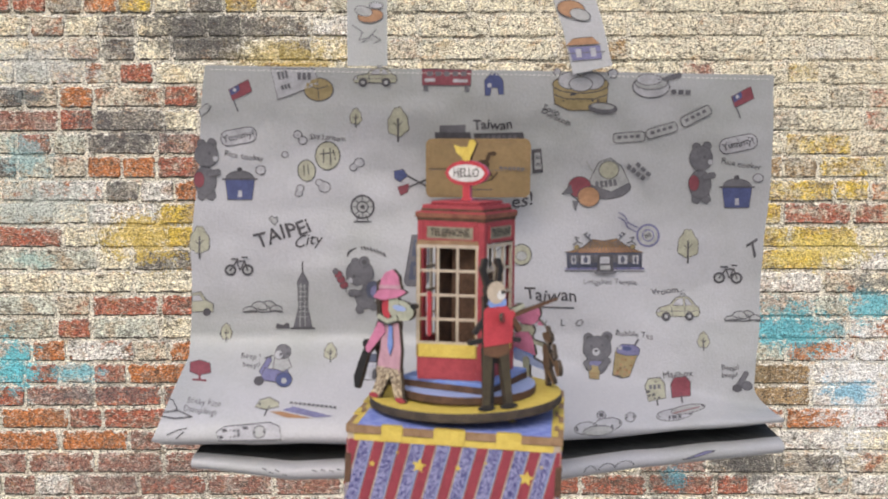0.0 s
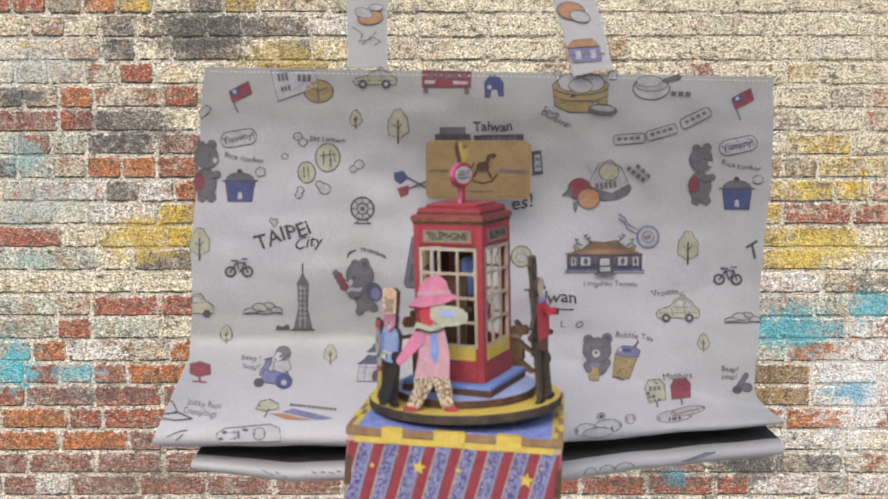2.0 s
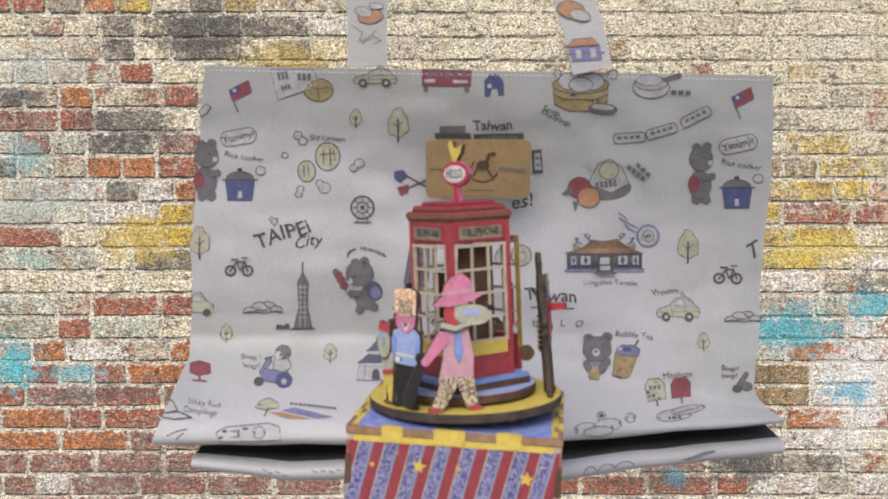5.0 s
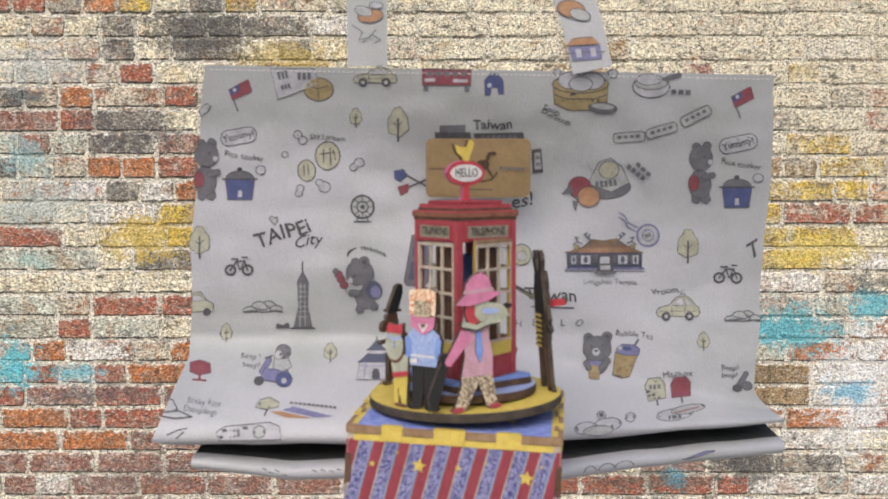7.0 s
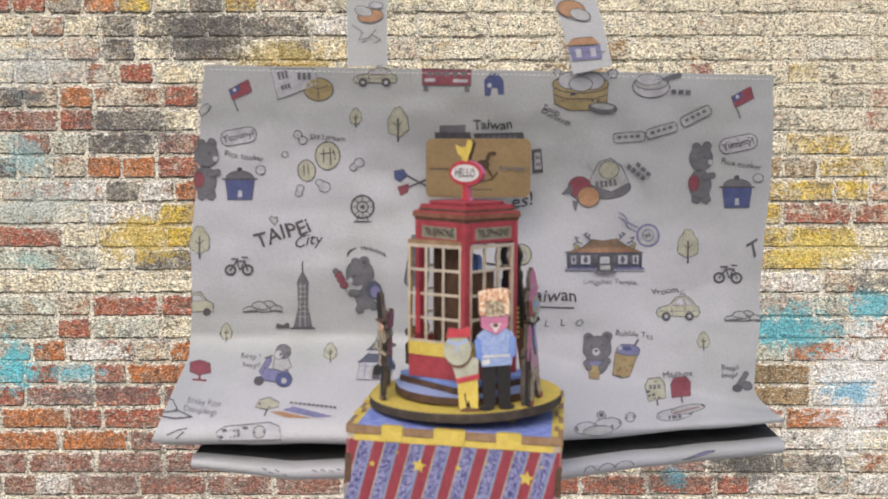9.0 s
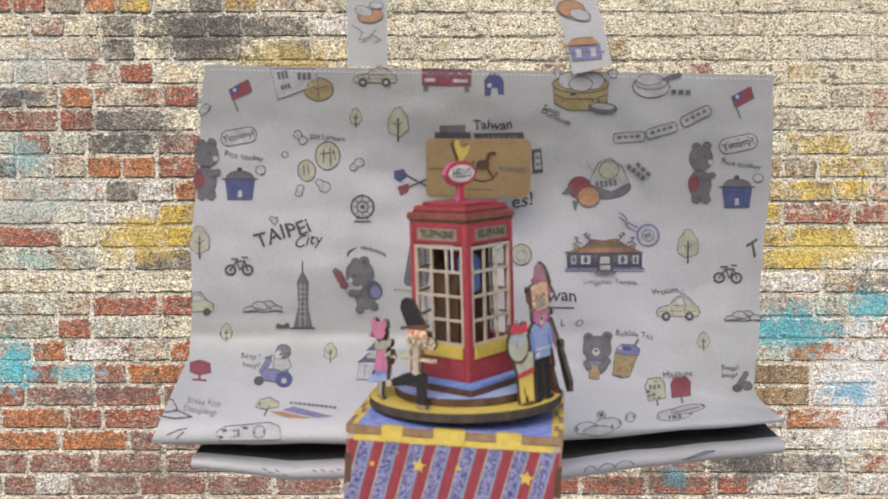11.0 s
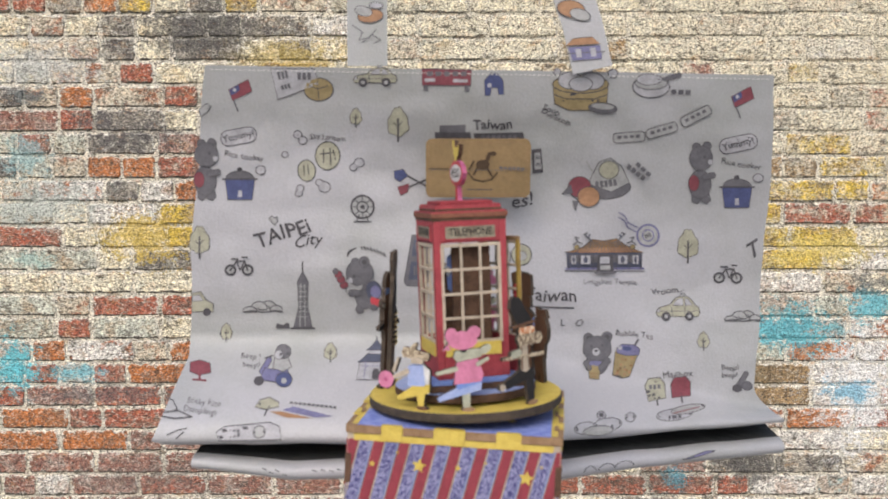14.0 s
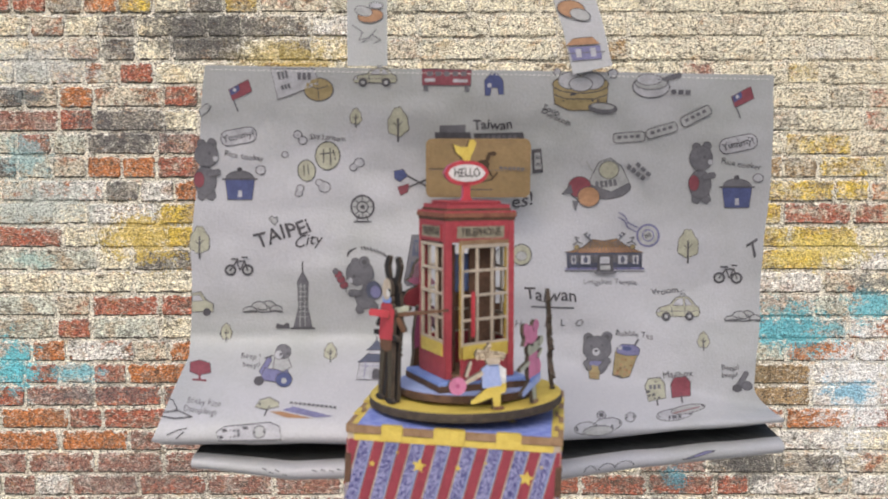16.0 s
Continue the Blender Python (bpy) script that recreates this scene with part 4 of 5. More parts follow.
    m.shape([(518, 578), (527, 540), (524, 497), (533, 478), (543, 497), (541, 540), (550, 578)], "grey", 1.2).line([(533, 462), (533, 482)], 2.6).line([(514, 580), (554, 580)], 3)
    for k in range(7):
        m.line([(526, 505 + 9 * k), (541, 505 + 9 * k)], 1.4, "lightgrey")
    m.line([(530, 500), (529, 576)], 1.2, "lightgrey").line([(537, 500), (538, 576)], 1.2, "lightgrey").shape([(486, 580), (488, 571), (500, 574), (504, 570), (510, 571), (511, 580)], "ink", 0).done("tall pagoda tower")
    for x, y, r in ((462, 543, 1.0), (1314, 560, 0.92)):
        m = Motif("printed_hill")
        for dx, dy, rx, ry in ((10, 0, 13, 11), (-6, 3, 14, 13), (24, 5, 11, 8), (-22, 7, 12, 8)):
            m.shape([(x + r * px, y + r * py) for px, py in ellipse(dx, dy, rx, ry, 12, 0, 180, 360)], "lightgrey", 1.8)
        m.line([(x - 34 * r, y + 8 * r), (x - 18 * r, y + 5 * r), (x + 2 * r, y + 9 * r), (x + 22 * r, y + 6 * r), (x + 36 * r, y + 9 * r)], 1.8).line([(x - 8 * r, y), (x, y + 5 * r)], 1.4).line([(x + 10 * r, y - 4 * r), (x + 16 * r, y + 2 * r)], 1.4).done()
    car(1200, 548, 0.98)
    Motif("printed_car").shape([(337, 518), (352, 515), (361, 530), (374, 537), (374, 550), (337, 550)], "pale", 1.6).shape([(338, 522), (350, 520), (356, 531), (338, 531)], "white", 1.0).oval(363, 551, 7, 7, "ink", 0).done()
    Motif("printed_lettering").text("Vroom...", 1182, 513, 17, -8).done()
    Motif("printed_lettering").text("Taiwan", 973, 520, 32, 2, "ink", 0.4).fill([(938, 539), (1014, 542), (1014, 545), (938, 542)], "grey").done()
    m = Motif("printed_lettering")
    for ch, x in zip("HELLO", (916, 944, 966, 994, 1024)):
        m.text(ch, x, 570, 18, 0, "grey")
    m.done()
    m = Motif("printed_animal")
    m.oval(1040, 598, 8.5, 8.5, "grey", 1).oval(1073, 596, 9, 9, "grey", 1).oval(1040, 598, 4.5, 4.5, "ink", 0).oval(1073, 596, 5, 5, "ink", 0).oval(1054, 642, 19, 20, "grey", 1)
    m.shape([(1031, 606), (1040, 597), (1056, 594), (1071, 597), (1079, 607), (1080, 622), (1072, 634), (1054, 638), (1038, 634), (1030, 622)], "grey", 1).oval(1053, 622, 7, 7, "white", 0.8).oval(1053, 620, 3, 2.4, "ink", 0).oval(1044, 612, 1.8, 2.4, "ink", 0).oval(1064, 611, 1.8, 2.4, "ink", 0)
    m.shape([(1038, 644), (1061, 643), (1056, 670), (1041, 669)], "yellow", 1.3).shape([(1036, 640), (1050, 637), (1062, 639), (1061, 646), (1038, 647)], "violet", 1).limb(1034, 640, 1040, 652, 9, 9).limb(1074, 636, 1060, 652, 11, 9)
    for i in range(5):
        m.oval(1044 + 4.4 * (i % 3) + 2 * (i // 3), 660 + 5 * (i // 3), 1.7, 1.7, "brown", 0, 0, 8)
    m.done("dark bear that drinks tea")
    m = Motif("printed_bubble_tea")
    m.line([(1120, 616), (1128, 602)], 4, "grey").shape([(1088, 622), (1128, 625), (1111, 667), (1098, 669), (1082, 664)], "yellow", 1.5)
    m.shape([(1091, 616), (1100, 610), (1122, 611), (1131, 618), (1129, 628), (1108, 629), (1090, 624)], "violet", 1.4).oval(1108, 617, 9, 4, "blue", 0, 4).oval(1096, 616, 4, 3, "white", 0)
    rng = random.Random(5)
    for i in range(15):
        v = rng.random() ** 0.6
        m.oval(1091 + rng.random() * 27 - 6 * v + 3 * (1 - v), 633 + 30 * v, 2.3, 2.1, "orange" if i % 3 else "brown", 0.0, 0, 8)
    m.done("tall cup of milk tea with a straw")
    Motif("printed_lettering").text("Bubble Tea", 1122, 592, 15, 6).done()
    Motif("printed_letter_box").shape([(1140, 684), (1146, 672), (1166, 670), (1174, 680), (1176, 708), (1146, 714)], "pale", 1.6).scribble(1158, 686, 22, 8, -4, 3).line([(1160, 712), (1162, 722)], 3).done()
    Motif("printed_letter_box").shape([(1186, 682), (1192, 670), (1212, 668), (1220, 678), (1220, 704), (1188, 708)], "red", 1.6).line([(1204, 706), (1206, 718)], 3).done("red letter box")
    Motif("printed_lettering").text("Mailbox", 1198, 664, 17, -4).done()
    m = Motif("printed_scooter")
    m.limb(462, 660, 476, 636, 8, 8, "violet", 1.4).shape([(460, 672), (468, 652), (484, 656), (506, 652), (514, 672), (490, 676)], "violet", 1.6).oval(458, 674, 9, 8, "ink", 0).oval(502, 672, 14, 12, "blue", 1.2).oval(502, 674, 5, 5, "lightgrey", 0)
    m.shape([(482, 652), (486, 630), (506, 628), (514, 650), (500, 658)], "lightgrey", 1.6).oval(500, 622, 13, 13, "grey", 1.2).oval(492, 628, 7, 8, "white", 1.0).line([(468, 634), (480, 630)], 3).done("scooter with a helmeted shape")
    m = Motif("printed_lettering")
    m.text("Beep !", 443, 631, 14, 3).text("beep!", 444, 646, 14, 3).done()
    m = Motif("printed_lettering")
    m.text("Beep!", 1292, 652, 14, 2).text("beep!", 1291, 666, 13, 2).done()
    Motif("printed_scooter").limb(1308, 684, 1322, 662, 9, 7, "grey").oval(1304, 690, 9, 8, "ink", 0).oval(1322, 686, 9, 8, "grey", 1).done()
    Motif("printed_sign_board").shape([(336, 642), (352, 638), (370, 644), (372, 660), (350, 664), (336, 658)], "red", 1.4).line([(353, 662), (353, 672)], 4, "red").line([(342, 672), (364, 674)], 3, "red").done()
    m = Motif("printed_memorial_hall")
    m.shape([(636, 640), (690, 640), (694, 672), (630, 672)], "white", 1.8).shape([(630, 641), (640, 636), (650, 626), (680, 626), (690, 636), (698, 641)], "slate", 1.2).shape([(652, 626), (653, 618), (677, 618), (678, 626)], "white", 1.2).shape([(646, 619), (656, 613), (665, 600), (674, 613), (684, 619)], "slate", 1.2).line([(665, 600), (665, 595)], 2.4).line([(640, 648), (690, 648)], 1.2, "violet").line([(646, 641), (643, 671)], 1.4, "violet").line([(680, 641), (683, 671)], 1.4, "violet").fill(ellipse(664, 664, 7, 12, 14, 0, 180, 360) + [(671, 671), (657, 671)], "ink").done()
    m = Motif("printed_dumpling")
    m.line([(296, 700), (310, 706), (318, 720), (302, 724)], 2).line([(292, 724), (320, 722), (344, 732), (314, 734), (292, 730)], 2).done()
    m = Motif("printed_lettering")
    m.text("Sticky Rice", 364, 709, 14, 7, "grey").text("Dumplings", 358, 722, 14, 8, "grey").done()
    m = Motif("printed_umbrella")
    m.shape([(454, 716), (462, 706), (478, 702), (494, 710), (494, 716), (470, 720)], "pale", 1.6).line([(478, 716), (470, 730)], 2).shape([(500, 722), (520, 716), (590, 732), (560, 734)], "violet", 0).shape([(478, 724), (500, 724), (552, 735), (510, 734)], "orange", 0).scribble(556, 714, 84, 3.6, 6, 11).done()
    m = Motif("printed_letter")
    m.shape([(388, 756), (402, 748), (480, 742), (496, 748), (500, 768), (392, 769)], "white", 1.8).scribble(420, 758, 20, 12, -6, 3).oval(462, 756, 10, 9, "lightgrey", 1.4).done()
    Motif("printed_arc").line([(302, 760), (322, 752), (336, 750)], 2).line([(318, 766), (330, 756)], 2).done()
    m = Motif("printed_bowl")
    m.oval(1032, 756, 20, 10, "white", 1.4).oval(1072, 752, 24, 11, "white", 1.4).oval(1054, 762, 26, 8, "lightgrey", 1.4).done()
    bubbles([(1060, 735, 7), (1112, 742, 9)])
    m = Motif("printed_sandwich")
    m.oval(1192, 742, 32, 11, "white", 1.6, -4).oval(1216, 732, 30, 8, "lightgrey", 1.6, -10).line([(1190, 740), (1236, 728)], 2, "red").done()
    m = Motif("printed_letter", handle, Matrix.Translation((0, 0.70 * HANG + 0.0026, 1.32 + 0.0553 * HANG)))
    m.oval(654, 32, 22, 11, "orange", 1.4, -6).oval(642, 24, 15, 8, "lightgrey", 1.2, 14).oval(664, 14, 12, 5, "white", 1.2).line([(622, 48), (640, 60), (634, 74), (652, 70), (664, 56)], 1.4, "grey").line([(640, 78), (656, 64), (672, 74), (660, 80)], 1.4, "grey").done()
    m = Motif("printed_hall", handle, Matrix.Translation((0, 0.70 * HANG + 0.0026, 1.32 + 0.0553 * HANG)))
    m.shape([(1000, 84), (1012, 72), (1046, 69), (1060, 80)], "orange", 1.2).fill([(1004, 87), (1060, 83), (1064, 106), (1012, 110)], "violet").line([(1002, 98), (1068, 94)], 2.0, "grey").fill([(1016, 90), (1026, 89), (1028, 104), (1019, 105)], "white").fill([(1042, 88), (1052, 87), (1054, 102), (1045, 103)], "white")
    m.oval(1008, 20, 24, 14, "orange", 1.6, 10).oval(1024, 30, 18, 9, "lightgrey", 1.4, 15).done()


def fold_prints():
    """What shows of the print on the fold below the lip."""
    m = Motif("printed_scribble", surface=fold_point)
    for k, (a, v) in enumerate(((408, 0.5), (420, 0.9), (432, 0.5), (446, 1.0), (500, 0.45), (516, 0.5), (532, 0.6), (546, 0.5))):
        m.line([(a, v), (a + 9, v + 0.22 - 0.1 * (k % 2))], 0.16, "grey")
    m.done()
    for a, r in ((1020, 13), (1052, 17), (1086, 20)):
        arc = [(a + r * math.cos(math.pi * k / 8), 1.3 - 0.9 * math.sin(math.pi * k / 8)) for k in range(9)]
        inner = [(a + (r - 2.4) * math.cos(math.pi * k / 8), 1.3 - 0.78 * math.sin(math.pi * k / 8)) for k in range(9)]
        Motif("printed_arc", surface=fold_point).fill(arc + inner[::-1], "grey").done()
    Motif("printed_train", surface=fold_point).fill([(1196, 1.25), (1246, 0.30), (1268, 0.35), (1262, 0.62), (1214, 1.35)], "ink").fill([(1204, 1.20), (1248, 0.42), (1262, 0.46), (1216, 1.25)], "violet").done()


bag_prints()
fold_prints()
Motif("printed_lettering").text("T", 1332, 440, 40, -18, "ink", 0.5).done()
Motif("printed_mark").shape([(352, 192), (366, 182), (372, 186), (366, 196), (354, 204)], "lightgrey", 1.4).done()


def leather_patch():
    """The tan label on the bag's front, with a rocking horse and a line of small writing."""
    at = Matrix.Translation((0.02151, 0.6785, 1.3107)) @ Matrix.Rotation(radians(7), 4, "X")
    bm = outline(rounded(0, 0, 0.0660, 0.0371, 0.004), 0.0022, at=at, edge=1)
    patch = part("leather_patch", bm, [KRAFT, PLY], tote, "tan label with a rocking horse mark")
    bm = bmesh.new()
    for k in range(30):
        for z in (-0.0166, 0.0166):
            box(0.0013, 0.0003, 0.0004, bm, at=(-0.0290 + 0.0020 * k, -0.0012, z))
    for k in range(15):
        for x in (-0.0312, 0.0312):
            box(0.0004, 0.0003, 0.0013, bm, at=(x, -0.0012, -0.0140 + 0.0020 * k))
    bm.transform(at)
    part("patch_stitching", bm, PLY, patch)
    m = Motif("patch_mark", patch, at @ Matrix.Translation((-60 * 0.0003655 * HANG, -0.0011, 176.5 * 0.000367 * HANG)))
    m.line([(826, 306), (836, 318), (852, 322), (868, 318), (878, 306)], 2.4, "bark").oval(852, 292, 12, 9, "bark", 0).limb(858, 288, 864, 272, 6, 7, "bark", 0).limb(843, 296, 836, 310, 4, 3, "bark", 0).limb(860, 298, 868, 312, 4, 3, "bark", 0).oval(870, 272, 6, 4, "bark", 0).line([(836, 286), (828, 300)], 3, "bark")
    m.line([(757, 299), (792, 299)], 1.4, "bark").scribble(905, 298, 46, 4, 2, 6).line([(758, 300), (932, 302)], 0.7, "grey").line([(824, 336), (870, 336)], 1.6).done()


leather_patch()
# ---- the music box ----
LEAN = -1.1
AXIS = (0.0115, 0.566)
BOX_AT = pose(0.0107, 0.571, 1.1836, 0, 2.2, -6.5)
stand = thing("display_stand", pose(0.0107, 0.571, 0, 0, 0, -6.5), "plain dark wooden stand under the music box", "stand")
part("column", box(0.07, 0.07, 1.07, at=(0, 0, 0.545), bevel=0.003), DARKWOOD, stand)
part("top_plate", box(0.10, 0.10, 0.014, at=(0, 0, 1.087), bevel=0.002), DARKWOOD, stand)
part("foot", box(0.24, 0.24, 0.02, at=(0, 0, 0.01), bevel=0.003), DARKWOOD, stand)


def star(x, z, r, turn=0.0):
    return [(x + (r if k % 2 == 0 else r * 0.45) * math.sin(radians(36 * k + turn)), z + (r if k % 2 == 0 else r * 0.45) * math.cos(radians(36 * k + turn))) for k in range(10)]


def clip_band(x0, x1, slope, left, right, top, bottom):
    """A slanting stripe between two heights, cut at the panel's sides."""
    pts = [(x0, top), (x1, top), (x1 + slope * (bottom - top), bottom), (x0 + slope * (bottom - top), bottom)]
    for axis_limit, keep in ((left, 1), (right, -1)):
        out = []
        for i in range(len(pts)):
            p, q = pts[i - 1], pts[i]
            pin, qin = (p[0] - axis_limit) * keep >= 0, (q[0] - axis_limit) * keep >= 0
            if pin != qin:
                t = (axis_limit - p[0]) / (q[0] - p[0])
                out.append((axis_limit, p[1] + t * (q[1] - p[1])))
            if qin:
                out.append(q)
        pts = out
        if len(pts) < 3:
            return None
    return pts


def music_box():
    b = thing("music_box", BOX_AT, "square music box with slanted red and blue stripes and stars", "music box")
    s, h = 0.107, 0.085
    half = s / 2
    part("body", box(s - 0.003, s - 0.003, h - 0.003, at=(0, 0, -h / 2 - 0.0015), bevel=0.0005), CREAM, b)
    lid = part("lid", box(s, s, 0.0030, at=(0, 0, -0.0015), bevel=0.0003), YELLOW, b, "yellow-edged lid")
    part("lid_panel", outline(rounded(0, 0, s - 0.011, s - 0.0005, 0.0002), 0.0004, at=Matrix.Rotation(radians(-90), 4, "X")), LID_BLUE, lid, "blue speckled star panel").location = (0, 0, 0.0003)
    rng = random.Random(4)
    for k in range(14):
        x, y = rng.uniform(-half + 0.008, half - 0.008), rng.uniform(-half + 0.008, half - 0.008)
        part("star", outline(star(0, 0, rng.choice((0.0016, 0.0026)), 30 * k), 0.0004, at=Matrix.Rotation(radians(-90), 4, "X")), YELLOW, lid).location = (x, y, 0.00055)
    for side in range(4):
        turn = Matrix.Rotation(side * math.pi / 2, 4, "Z")
        if side % 2:
            for y in (-0.036, -0.006, 0.024):
                part("lid_slot", box(0.0080, 0.0026, 0.0012, at=(y, -half + 0.0028, 0.0000)), PLY, lid, at=turn)
        # burnt finger joints along the lid's edge
        for x, w in ((-0.0447, 0.0174), (-0.0175, 0.0152), (0.0136, 0.0152), (0.0435, 0.0198)):
            part("edge_tab", box(w, 0.0030, 0.0042, at=(x, -half + 0.0011, -0.0020), bevel=0.0003), PLY, b, at=turn)
        for x, w in ((-0.0306, 0.0106), (-0.0020, 0.0156), (0.0274, 0.0122)):
            part("panel_tab", box(w, 0.0032, 0.0080, at=(x, -half + 0.0010, -0.0033), bevel=0.0003), YELLOW, b, at=turn)
        for x in (-1, 1):
            for z in (-0.022, -0.056):
                part("corner_tab", box(0.0030, 0.0030, 0.015, at=(x * (half - 0.0013), -half + 0.0011, z), bevel=0.0003), SCORCHED, b, at=turn)
        panel = part("side_panel", outline([(-half + 0.0006, -0.0035), (half - 0.0006, -0.0035), (half - 0.0006, -h + 0.001), (-half + 0.0006, -h + 0.001)], 0.0012, at=Matrix.Translation((0, -half + 0.0011, 0))), CREAM, b, at=turn)
        part("border", box(s - 0.008, 0.0006, 0.0032, at=(0, -half + 0.0002, -0.0060)), YELLOW, panel, "yellow border")
        for k in range(-2, 10):
            x = -0.0367 + 0.0129 * k
            for name, w, dx, mat in (("red_stripe", 0.0050, 0.0, STRIPE_RED), ("pale_stripe", 0.0010, -0.0034, STRIPE_PALE), ("blue_stripe", 0.0056, 0.0062, SPECKLED)):
                pts = clip_band(x + dx - w / 2, x + dx + w / 2, 0.235, -half + 0.0008, half - 0.0008, -0.0072, -h + 0.002)
                if pts:
                    part(name, outline(pts, 0.0005, at=Matrix.Translation((0, -half + 0.0002, 0))), mat, panel)
        for x, z, r in ((-0.0165, -0.0185, 0.0038), (0.0368, -0.0212, 0.0040), (-0.0400, -0.0190, 0.0016), (0.0030, -0.0185, 0.0018), (-0.0275, -0.0125, 0.0009), (0.0165, -0.0150, 0.0009), (0.0440, -0.0150, 0.0009), (-0.002, -0.055, 0.0036), (0.022, -0.048, 0.0016), (-0.031, -0.060, 0.0017)):
            part("star", outline(star(x, z, r, 8), 0.0005, at=Matrix.Translation((0, -half - 0.0002, 0))), YELLOW, panel)
    return b


chest = music_box()


def spun(deg, dx=0.0, dy=0.0, z=0.0, turn=0.0, tilt=0.0):
    """A pose on the leaning axis of the turntable, turned by deg."""
    return pose(AXIS[0], AXIS[1], 1.193, 0, LEAN, 0) @ pose(0, 0, 0, 0, 0, deg) @ pose(dx, dy, z, -tilt, 0, turn)


turntable = thing("turntable", spun(0), "yellow round wooden turntable with a dark burnt edge", "turntable")
part("disc", lathe([(0.0504, -0.0050), (0.0513, -0.0042), (0.0513, -0.0008), (0.0509, 0.0)], 96, mats=[1, 1, 1, 0]), [YELLOW, DARK_EDGE], turntable)
part("hub", lathe([(0.02, -0.0095), (0.02, -0.0050)], 32), SCORCHED, turntable)


# ---- the telephone booth ----
BASE = 0.0106
W = 0.0412
SLIM = 0.94


def booth_face(parent, k, door=False):
    """One side of the booth: plinth, yellow panel, barred window and lettered sign; one side is a door that stands ajar."""
    turn = Matrix.Rotation(k * math.pi / 2, 4, "Z")
    y, t = -W / 2, 0.0022
    half = W / 2
    inner = half - 0.0042
    top = part("sign_frame", outline([(-half + 0.004, 0.0705), (half - 0.004, 0.0705), (half - 0.004, 0.0820), (-half + 0.004, 0.0820)], t, at=Matrix.Translation((0, y + t / 2, BASE))), RED, parent, at=turn)
    part("sign_panel", box(0.0285, 0.0006, 0.0062, at=(0, y - 0.0002, BASE + 0.0757)), SIGN_GLASS, top, "dim grey-green sign panel")
    bm = bmesh.new()
    for z in (0.0721, 0.0793):
        box(0.0300, 0.0010, 0.0009, bm, at=(0, y - 0.0003, BASE + z))
    for x in (-0.0147, 0.0147):
        box(0.0010, 0.0010, 0.0080, bm, at=(x, y - 0.0003, BASE + 0.0757))
    part("sign_rim", bm, RED, top)
    bm = lettering("TELEPHONE", 0.0054, weight=0.0001)
    bmesh.ops.transform(bm, verts=bm.verts, matrix=Matrix.Translation((0, y - 0.00065, BASE + 0.0757)) @ Matrix.Rotation(radians(90), 4, "X"))
    xs = [v.co.x for v in bm.verts]
    bmesh.ops.scale(bm, verts=bm.verts, vec=(min(1.0, 0.0240 / (max(xs) - min(xs))), 1, 1))
    part("sign_lettering", bm, BLACK, top)
    if door:
        # the leaf hangs on its right edge and stands out a little
        leaf = part("door", box(0.0330, t, 0.0118, at=(-0.0165, 0, 0.0059), bevel=0.0003), RED, parent, "red door that stands ajar", at=turn @ Matrix.Translation((half - 0.0041, y + t / 2, BASE)) @ Matrix.Rotation(radians(17), 4, "Z"))
        holder, x0, yy = leaf, -0.0165, 0.0
        part("door_handle", box(0.0024, 0.0022, 0.024, at=(-0.0262, -0.0022, 0.0345), bevel=0.0008), RED_BRIGHT, leaf, "bright red handle")
        zb = 0.0
        for x in (-0.0003, -0.0327):
            part("door_stile", box(0.0022, t, 0.0586, at=(x, 0, 0.0118 + 0.0293), bevel=0.0003), OCHRE, leaf, "ochre door edge")
        part("door_rail", box(0.0346, t, 0.0022, at=(-0.0165, 0, 0.0710), bevel=0.0003), PLY, leaf)
    else:
        leaf = part("plinth_panel", box(W - 0.0082, t, 0.0118, at=(0, y + t / 2, BASE + 0.0059), bevel=0.0003), RED, parent, at=turn)
        holder, x0, yy, zb = leaf, 0.0, y + t / 2, BASE
    part("yellow_panel", box(0.0315, 0.0008, 0.0068, at=(x0, yy - t / 2 - 0.0001, zb + 0.0152)), YELLOW, holder, "yellow panel")
    bm = box(0.033, t * 0.8, 0.0074, at=(x0, yy + 0.0002, zb + 0.0154))
    part("lower_rail", bm, RED, holder)
    wide, low, high = 0.0325, 0.0189, 0.0690
    yb = yy - t / 2 + 0.0007
    mid = zb + (low + high) / 2
    for i in range(5):
        w = 0.0017 if i in (0, 4) else 0.0013
        part("window_bar", box(wide + 0.0016, 0.0018 if i in (0, 4) else 0.0014, w, at=(x0, yb, zb + low + (high - low) * i / 4)), CREAM, holder, "cream window bar")
    for i in range(4):
        w = 0.0016 if i in (0, 3) else 0.0013
        part("window_bar", box(w, 0.0017 if i in (0, 3) else 0.00135, high - low - 0.0016, at=(x0 + wide * (i / 3 - 0.5), yb + 0.0001, mid)), CREAM, holder, "cream window bar")


